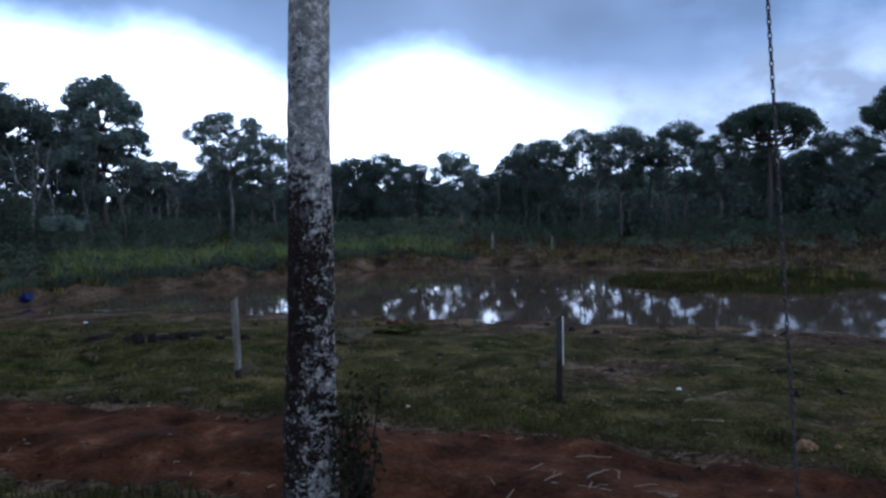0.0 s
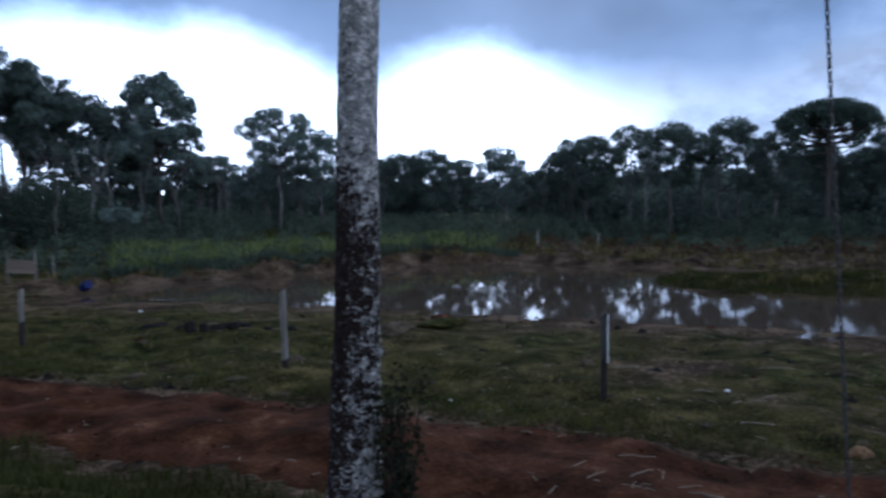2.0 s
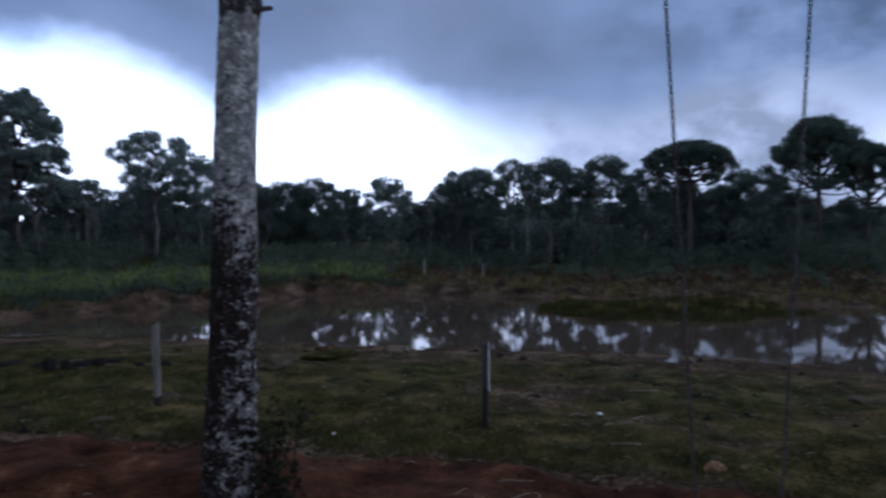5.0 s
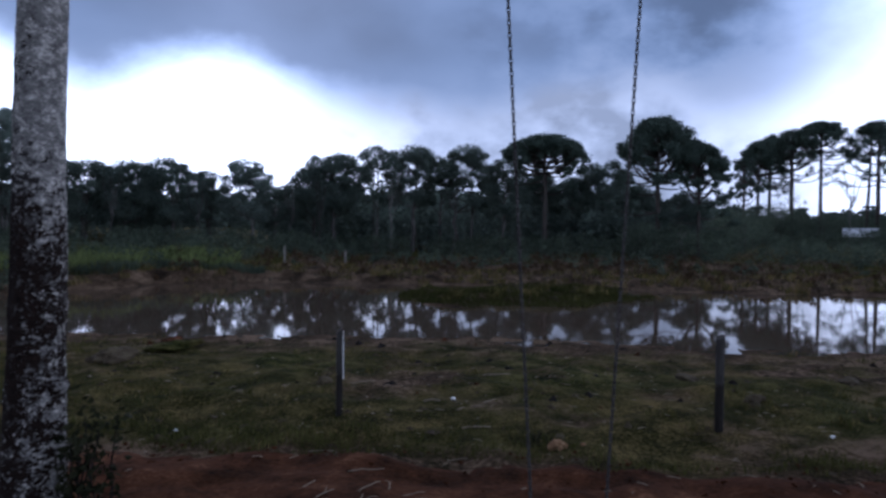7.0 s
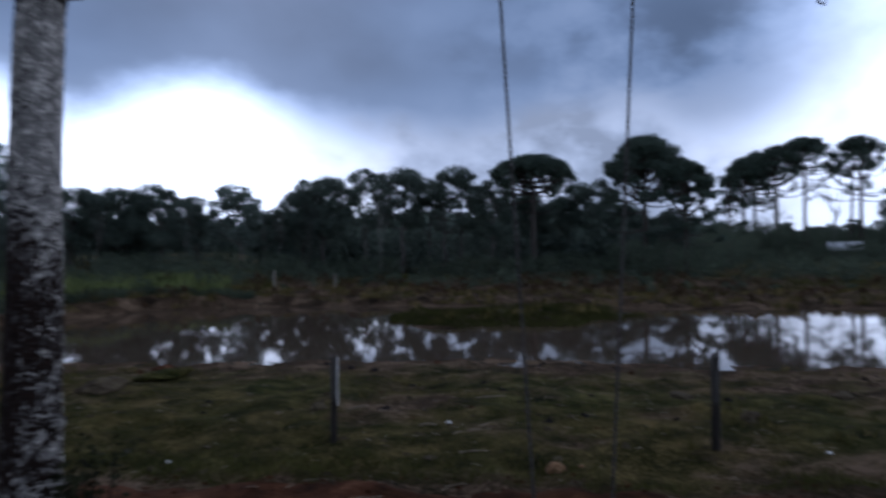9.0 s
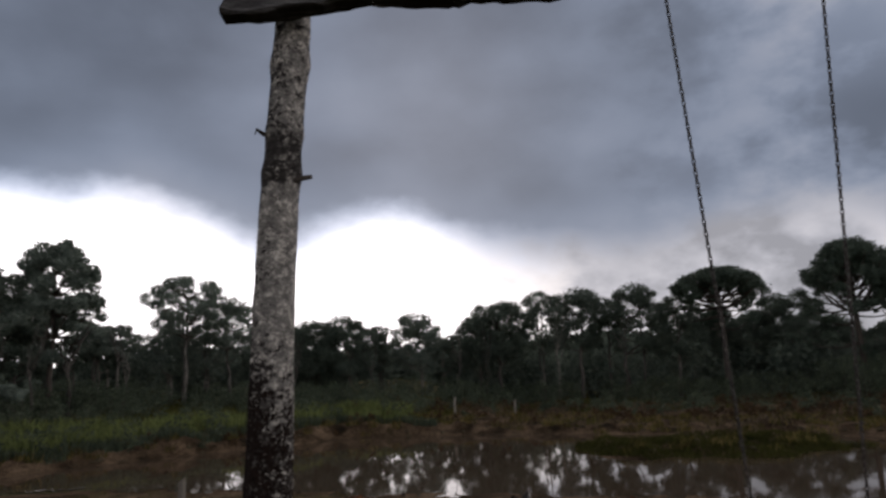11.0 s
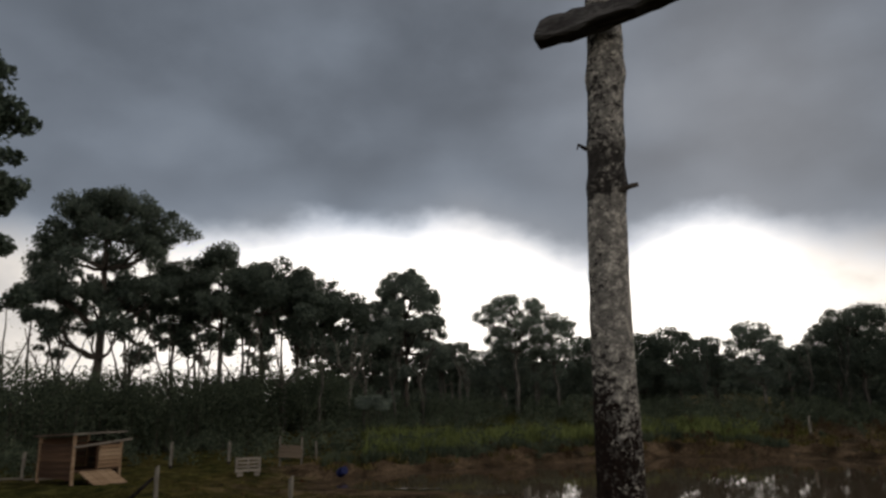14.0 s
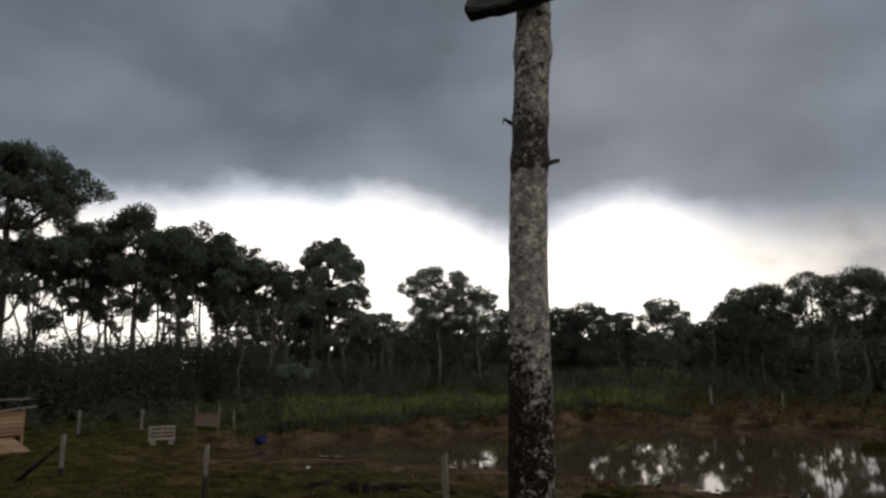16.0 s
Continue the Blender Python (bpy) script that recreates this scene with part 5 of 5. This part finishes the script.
def hut():
    x, y = -21.2, 17.79
    z = float(ground_z(x, y))
    ob = thing("animal_hut", pose(x, y, z, 0, 0, 86), "small open-fronted hut of raw boards with a rusty sheet roof", "hut")
    w, d, h = 1.75, 1.85, 1.32
    for px, py, ph in ((-w / 2, -d / 2, 1.64), (w / 2, -d / 2, 1.36), (-w / 2, d / 2, 1.56), (w / 2, d / 2, 1.56)):
        part("corner_post", Shape().box((px, py, ph / 2 - 0.1), (0.08, 0.08, ph + 0.2)).mesh("corner_post", M_BOARD), ob)
    part("door_post", Shape().box((-0.02, -d / 2, 0.9), (0.06, 0.06, 0.84)).mesh("door_post", M_BOARD_SHADED), ob)
    board_row(ob, "wall_board", 7, (w - 0.1, 0.025, 0.16), 0.008, pose(0, d / 2 + 0.01, 0.95), M_BOARD_SHADED)
    for sx in (-1, 1):
        board_row(ob, "wall_board", 6, (d - 0.1, 0.025, 0.18), 0.01, pose(sx * (w / 2 + 0.01), 0, 0.8, 0, 0, 90), M_BOARD_SHADED)
    board_row(ob, "front_board", 6, (0.86, 0.022, 0.118), 0.012, pose(0.43, -d / 2 - 0.06, 0.9, 0, 1.5), M_BOARD)
    part("lintel", Shape().box((0.16, -d / 2 - 0.08, 1.34), (w + 0.42, 0.035, 0.07), Matrix.Rotation(radians(-4), 3, "Y")).mesh("lintel", M_PALE), ob, "pale sagging board over the opening")
    part("floor_deck", Shape().box((0, 0, 0.46), (w, d, 0.05)).mesh("floor_deck", M_BOARD_SHADED), ob)
    for py in (-0.6, 0.6):
        part("bearer", Shape().box((0, py, 0.2), (0.12, 0.12, 0.48)).mesh("bearer", M_BOARD_SHADED), ob)
    n, V = 40, []
    for i in range(n + 1):
        u = -1.05 + 2.0 * i / n
        for v in (-1.08, 1.08):
            V.append((u, v, 1.66 - 0.04 * v + 0.016 * math.sin(i * math.pi / 2)))
    F = [(2 * i, 2 * i + 2, 2 * i + 3, 2 * i + 1) for i in range(n)]
    V2 = [(a, b, c - 0.012) for a, b, c in V]
    part("roof", Shape().add(V + V2, F + [tuple(q + 2 * n + 2 for q in reversed(f)) for f in F]).mesh("roof", M_TIN), ob, "dark rusty corrugated sheet roof")
    part("roof_batten", Shape().box((-0.05, -1.1, 1.69), (2.0, 0.04, 0.05)).mesh("roof_batten", M_PALE), ob, "pale batten along the roof's edge")
    ramp = thing("entrance_ramp", pose(x, y, z, 0, 0, 86), "broad pale board sloping down from the hut's opening", "ramp")
    for i in range(4):
        part("plank", Shape().box((-0.5 + 0.3 * i, -d / 2 - 0.46, 0.245), (0.285, 1.02, 0.03), Matrix.Rotation(radians(24), 3, "X")).mesh("plank", M_BOARD), ramp)


hut()
for px, py, length, turn in ((-25.0, 17.3, 2.2, 22), (-23.4, 18.0, 1.1, 35)):
    plank = Shape().box((0, 0, 0.03), (length, 0.2, 0.035)).mesh("loose_plank", M_PALE)
    loose_plank = new("loose_plank", plank)
    loose_plank.matrix_basis = pose(px, py, float(ground_z(px, py)) + 0.04, 0, 0, turn)
    tagged(loose_plank, "bleached loose plank lying in the grass by the hut", "plank", "loose planks")


def slat_rack(x, y, turn, width, height, slats, label):
    z = float(ground_z(x, y))
    ob = thing("slatted_pallet", pose(x, y, z, -14, 0, turn), label, "pallet")
    for sx in (-0.46, 0, 0.46):
        part("bearer", Shape().box((sx * width, 0.05, height / 2 + 0.12), (0.08, 0.08, height)).mesh("bearer", M_PALE), ob)
    for sx in (-0.3, 0.36):
        part("block", Shape().box((sx * width, 0.03, 0.06), (0.2, 0.14, 0.17)).mesh("block", M_PALE), ob, "bleached block under the slats")
    board_row(ob, "slat", slats, (width, 0.025, height / slats * 0.62), height / slats * 0.38, pose(0, 0, height / 2 + 0.13), M_PALE)


slat_rack(-17.2, 21.79, 38, 0.92, 0.56, 4, "bleached wooden pallet propped on two pale blocks")


def low_pen(x, y):
    z = float(ground_z(x, y))
    ob = thing("board_pen", pose(x, y, z, 0, 0, 33), "low weathered board panel between rough stakes", "panel")
    for sx, hh in ((-0.42, 1.2), (0.46, 1.16), (1.05, 0.95)):
        part("stake", Shape().tube([(sx, 0, -0.2), (sx + 0.02, 0, hh / 2), (sx, 0, hh)], [0.05, 0.045, 0.04], 7).mesh("stake", M_POST), ob)
    board_row(ob, "board", 4, (0.98, 0.03, 0.12), 0.012, pose(0.02, -0.06, 0.58, -18, 5), M_DIM)


low_pen(-17.48, 24.74)


def plastic_drum(x, y):
    z = float(ground_z(x, y))
    ob = thing("plastic_drum", pose(x, y, z + 0.1, 72, 0, 60), "small blue plastic drum lying half sunk at the pond's edge", "drum")
    prof = [(0.0, 0.14), (0.03, 0.155), (0.11, 0.16), (0.13, 0.168), (0.15, 0.16), (0.26, 0.16), (0.28, 0.168), (0.3, 0.16), (0.37, 0.155), (0.4, 0.14)]
    part("body", Shape().tube([(0, 0, q) for q, _ in prof], [r for _, r in prof], 20).mesh("body", M_BLUE, True), ob)
    part("rim", Shape().tube([(0, 0, 0.395), (0, 0, 0.405), (0, 0, 0.42)], [0.14, 0.148, 0.144], 20).mesh("rim", M_BLUE), ob)


plastic_drum(-14.05, 23.2)


# ---- small things on the ground ----
def clod(name, x, y, size, mat, label, category, sink=0.3):
    bm = bmesh.new()
    bmesh.ops.create_icosphere(bm, subdivisions=4 if size[0] > 0.5 else 3, radius=1.0)
    for v in bm.verts:
        n = noise.noise(v.co * 1.3 + Vector((x, y, 0))) * 0.35 + noise.noise(v.co * 3.1 + Vector((y, x, 3))) * 0.2 + noise.noise(v.co * 8 + Vector((y, x, 9))) * 0.1
        v.co *= 1 + n
        v.co = Vector((v.co.x * size[0] / 2, v.co.y * size[1] / 2, v.co.z * size[2] / 2))
    me = bpy.data.meshes.new(name)
    bm.to_mesh(me)
    bm.free()
    me.materials.append(mat)
    ob = new(name, me)
    ob.matrix_basis = pose(x, y, float(ground_z(x, y)) + size[2] * (0.5 - sink), 0, 0, rng.uniform(0, 90))
    return tagged(ob, label, category)


clod("stone", 3.82, 7.24, (0.2, 0.16, 0.14), M_STONE, "tan rounded stone at the edge of the track", "stone", sink=0.25)
clod("pebble", 4.05, 7.12, (0.06, 0.05, 0.04), M_STONE, "small tan stone beside the larger one", "stone", sink=0.2)
clod("earth_mound", -1.6, 13.75, (0.9, 0.6, 0.34), M_MUD, "bare mound of dark earth near the pond", "mound")
clod("earth_mound", -0.85, 16.2, (0.6, 0.4, 0.26), M_ROAD, "reddish clod of dug earth near the water", "mound")
clod("earth_mound", -0.75, 15.6, (1.3, 0.7, 0.2), M_GROUND, "grassy mound of dark earth near the pond", "mound")
clod("earth_mound", 7.3, 9.8, (0.45, 0.3, 0.14), M_MUD, "flat clod of dark turned earth", "mound")
clod("earth_mound", 7.2, 8.2, (0.3, 0.2, 0.14), M_MUD, "flat clod of dark turned earth", "mound")
clod("earth_mound", 1.75, 10.7, (0.26, 0.2, 0.16), M_MUD, "flat clod of dark turned earth", "mound")
clod("earth_mound", 9.6, 8.9, (0.4, 0.3, 0.14), M_MUD, "flat clod of dark turned earth", "mound")
clod("earth_mound", -2.7, 10.95, (0.35, 0.25, 0.13), M_MUD, "flat clod of dark turned earth", "mound")
# dark lumps in place of shaded hollows under the turf edge
for x, y, a, b, c in ((-3.1, 9.6, 0.34, 0.2, 0.13), (-3.35, 9.72, 0.2, 0.16, 0.09), (-3.9, 9.9, 0.3, 0.2, 0.1), (-4.8, 10.05, 0.36, 0.22, 0.1), (-2.3, 9.15, 0.3, 0.18, 0.09)):
    clod("hollow_lump", x, y, (a, b, c), M_MUD, "dark lump put in for the shade of a turf hollow by the track", "sod", sink=0.5)
clod("plastic_scrap", 3.36, 9.5, (0.08, 0.06, 0.04), M_WHITE, "scrap of white plastic on the grass", "litter", sink=0.2)
clod("plastic_scrap", 6.93, 6.7, (0.055, 0.045, 0.035), M_WHITE, "scrap of white plastic on the grass", "litter", sink=0.2)
clod("plastic_scrap", -0.13, 8.95, (0.05, 0.04, 0.03), M_WHITE, "scrap of white plastic on the grass", "litter", sink=0.2)
clod("plastic_scrap", -9.2, 18.2, (0.1, 0.07, 0.05), M_WHITE, "scrap of white plastic on the grass", "litter", sink=0.2)
clod("plastic_scrap", -0.55, 16.7, (0.35, 0.14, 0.07), M_WHITE, "pale litter at the water's edge", "litter", sink=0.2)


for x, y, a, b, c in ((-5.75, 13.85, 0.28, 0.22, 0.3), (-5.5, 13.95, 0.2, 0.2, 0.22), (-5.3, 14.15, 0.4, 0.24, 0.18), (-5.0, 14.3, 0.26, 0.22, 0.26), (-4.75, 14.4, 0.22, 0.16, 0.14),
                      (-6.1, 14.2, 0.5, 0.26, 0.14), (-4.3, 14.3, 0.18, 0.14, 0.1), (-3.75, 14.2, 0.22, 0.2, 0.16), (-6.9, 14.6, 0.7, 0.3, 0.12), (-5.2, 14.7, 0.6, 0.3, 0.14)):
    clod("debris_lump", x, y, (a, b, c), M_CHAR, "black rotten lump of wood and turf", "debris")


def twig(x, y, length, turn, r=0.006, mat=None):
    z = float(ground_z(x, y))
    if y < road_edge(x) - 0.1:
        z += 0.055
    ob = new("twig", Shape().tube(curve_to((-length / 2, 0, r), (length / 2, 0, r * 1.5), 0.01, 6, 0.004), np.linspace(r, r * 0.5, 6), 6).mesh("twig", mat or M_STICK, True))
    ob.matrix_basis = pose(x, y, z, 0, 0, turn)
    return tagged(ob, "bleached dry twig on the ground", "twig", "twigs on the ground")


for x, y, l, a in ((-5.4, 13.95, 0.7, -4), (-4.75, 14.2, 0.35, 8), (-4.1, 14.35, 1.1, 6), (-5.6, 14.6, 0.3, 20), (3.05, 9.45, 0.3, -10), (3.3, 8.95, 0.2, 20), (3.5, 8.85, 0.25, -20), (3.75, 9.15, 0.3, 30), (3.2, 8.1, 0.45, -12), (1.1, 6.6, 0.5, 50), (1.7, 6.9, 0.45, -5),
                   (1.65, 6.45, 0.35, 35), (1.5, 6.1, 0.45, 70), (2.0, 6.3, 0.3, 10), (2.7, 7.25, 0.3, 0), (0.9, 6.2, 0.3, 60), (1.4, 7.75, 0.4, -20), (2.3, 10.6, 0.5, 4), (4.5, 10.8, 0.6, -12)):
    twig(x, y, l * 0.75, a, 0.006 if y < 8 else 0.012)


def forked_twig(x, y, length, turn):
    ob = twig(x, y, length, turn, 0.006)
    ob.name = "forked_twig"
    side = Shape().tube(curve_to((0, 0, 0.01), (length * 0.36, length * 0.22, 0.03), 0.015, 5, 0.004), np.linspace(0.004, 0.002, 5), 6).mesh("side_twig", M_STICK, True)
    part("side_twig", side, tagged(ob, "bleached forked twig lying on the red track", "twig"))


for x, y, l, a in ((1.25, 6.35, 0.24, 40), (1.55, 6.15, 0.28, -25), (1.85, 6.55, 0.2, 75), (0.75, 6.45, 0.18, 100), (2.05, 6.05, 0.26, 160)):
    forked_twig(x, y, l, a)
straw = thing("scattered_straw", Matrix(), "short pale straws strewn on the track and grass", "straw", kind="stuff")
straw_spots = scatter(300, -8, 8, 4.5, 12, lambda x, y: y > road_edge(x) - 2.9)
straw_mesh = Shape()
for px, py, pz in straw_spots:
    a, l = rng.uniform(0, math.pi), rng.uniform(0.04, 0.13)
    pz += 0.065 if py < road_edge(px) - 0.1 else 0.03
    dx, dy = l / 2 * math.cos(a), l / 2 * math.sin(a)
    straw_mesh.tube([(px - dx, py - dy, pz), (px + rng.normal() * 0.008, py, pz + 0.006), (px + dx, py + dy, pz)], [0.004, 0.005, 0.003], 4)
part("straw", straw_mesh.mesh("straw", M_STICK), straw)


def shrub(x, y, height, spread, mat, label, stems=7, n=26, leaf=0.055):
    z = float(ground_z(x, y))
    ob = thing("shrub", pose(x, y, z), label, "shrub")
    wood, spots = Shape(), []
    for k in range(stems):
        e = np.array([rng.normal() * spread, rng.normal() * spread, height * rng.uniform(0.6, 1.0)])
        b = curve_to((rng.normal() * 0.03, rng.normal() * 0.03, -0.05), e, 0.02, 7, 0.02)
        wood.tube(b, np.linspace(0.009, 0.003, 7), 5)
        for q in b[2:]:
            spots.append(shell(q, 0.09, n // 4, 1.0, 0.2))
    part("stalk", wood.mesh("stalk", M_CHAR), ob)
    part("foliage", leaves("foliage", mat, np.concatenate(spots), leaf, leaf * 0.55), ob)


shrub(-0.02, 3.98, 1.0, 0.055, M_DARK_LEAF, "thin dark shrub growing beside the swing post", 9, 60, 0.048)
for x, y, h in ((-9.6, 9.0, 0.3), (-8.9, 8.5, 0.28), (-9.3, 8.2, 0.25), (-8.1, 7.7, 0.2), (-10.3, 9.6, 0.32)):
    shrub(x, y, h, 0.16, M_BROWN_LEAF, "low reddish weed bush at the yard's edge", 12, 30, 0.07)


# ---- far houses ----
def far_house(bearing, distance, width, wall_h, turn, label, roof, wall):
    x, y, z = spot(bearing, distance)
    ob = thing("house", pose(x, y, z, 0, 0, turn), label, "house")
    part("wall", Shape().box((0, 0, wall_h / 2), (width, 5.0, wall_h)).mesh("wall", wall), ob)
    e, rr = wall_h, wall_h + 1.1
    a, b = width / 2 + 0.5, 3.0
    part("roof", Shape().add([(-a, -b, e), (a, -b, e), (a, 0, rr), (-a, 0, rr), (-a, b, e), (a, b, e), (-a, -b, e - 0.12), (a, -b, e - 0.12), (a, b, e - 0.12), (-a, b, e - 0.12)],
                             [(0, 1, 2, 3), (3, 2, 5, 4), (6, 9, 8, 7), (0, 6, 7, 1), (4, 5, 8, 9), (0, 3, 4, 9, 6), (1, 7, 8, 5, 2)]).mesh("roof", roof), ob, "sheet-metal roof")
    for sx in (-0.25, 0.25):
        part("window", Shape().box((sx * width, -2.51, wall_h * 0.55), (1.1, 0.06, 1.0)).mesh("window", M_DARK), ob)


far_house(48.5, 105, 3.2, 1.55, -48, "distant low house with a light sheet roof among the trees", M_SHEET, M_POST)
far_house(51.9, 108, 2.2, 1.4, -50, "distant shed with a light sheet roof in the scrub", M_SHEET, M_POST)
far_house(57.3, 105, 3.0, 1.2, -50, "distant pale house with a dull roof at the pond's end", M_TIN, M_WALL)


# ---- tree at the yard's side, whose twigs hang into the sky ----
def side_tree():
    x, y = 10.6, 4.2
    z = float(ground_z(x, y))
    ob = thing("yard_tree", pose(0, 0, 0), "yard tree with mossy twigs hanging from a long branch", "tree")
    wood, spots = Shape(), []
    wood.tube([(x, y, z - 0.2), (x - 0.1, y, 3), (x, y + 0.1, 6.5), (x + 0.1, y, 9.5)], [0.24, 0.2, 0.16, 0.08], 12)
    limb = curve_to((x, y + 0.05, 5.9), (5.95, 6.75, 6.5), 0.7, 10, 0.03)
    wood.tube(limb, np.linspace(0.1, 0.02, 10), 8)
    for k, (dx, dy, dz) in enumerate(((0.0, 0.0, -0.62), (0.35, -0.1, -0.5), (0.12, 0.05, -0.3), (-0.25, 0.05, -0.35), (0.65, -0.35, -0.45))):
        a = np.array([6.0 + dx * 0.8, 6.7 + dy, 6.35])
        b2 = np.array([5.95 + dx, 6.75 + dy, 6.35 + dz])
        wood.tube(curve_to(a, b2, 0.0, 6, 0.02), np.linspace(0.016, 0.012, 6), 6)
        spots.append(shell(a + np.array([0, 0, -0.08]), 0.26, 200, 0.6, 0.1))
    loop = [(6.45, 6.35, 5.45), (6.33, 6.25, 5.03), (6.36, 6.22, 4.82), (6.42, 6.22, 4.8), (6.55, 6.24, 4.98), (6.7, 6.3, 5.45)]
    wood.tube(loop, [0.02, 0.018, 0.014, 0.011, 0.01, 0.01], 6)
    wood.tube(curve_to(limb[7], loop[0], 0.1, 5), np.linspace(0.02, 0.018, 5), 6)
    wood.tube(curve_to(limb[7], loop[-1], 0.15, 5), np.linspace(0.02, 0.012, 5), 6)
    for k in range(9):
        c = np.array([x + rng.normal() * 1.2, y + rng.normal() * 1.2, 8.6 + rng.normal() * 0.8])
        spots.append(shell(c, 1.1, 900, 0.7, 0.3))
        wood.tube(curve_to((x, y, 7.2), c, 0.2, 5), np.linspace(0.06, 0.02, 5), 5)
    part("trunk", wood.mesh("trunk", M_BARK_DARK, True), ob)
    part("crown", leaves("crown", M_NEEDLE, np.concatenate(spots), 0.12, 0.035), ob)


side_tree()
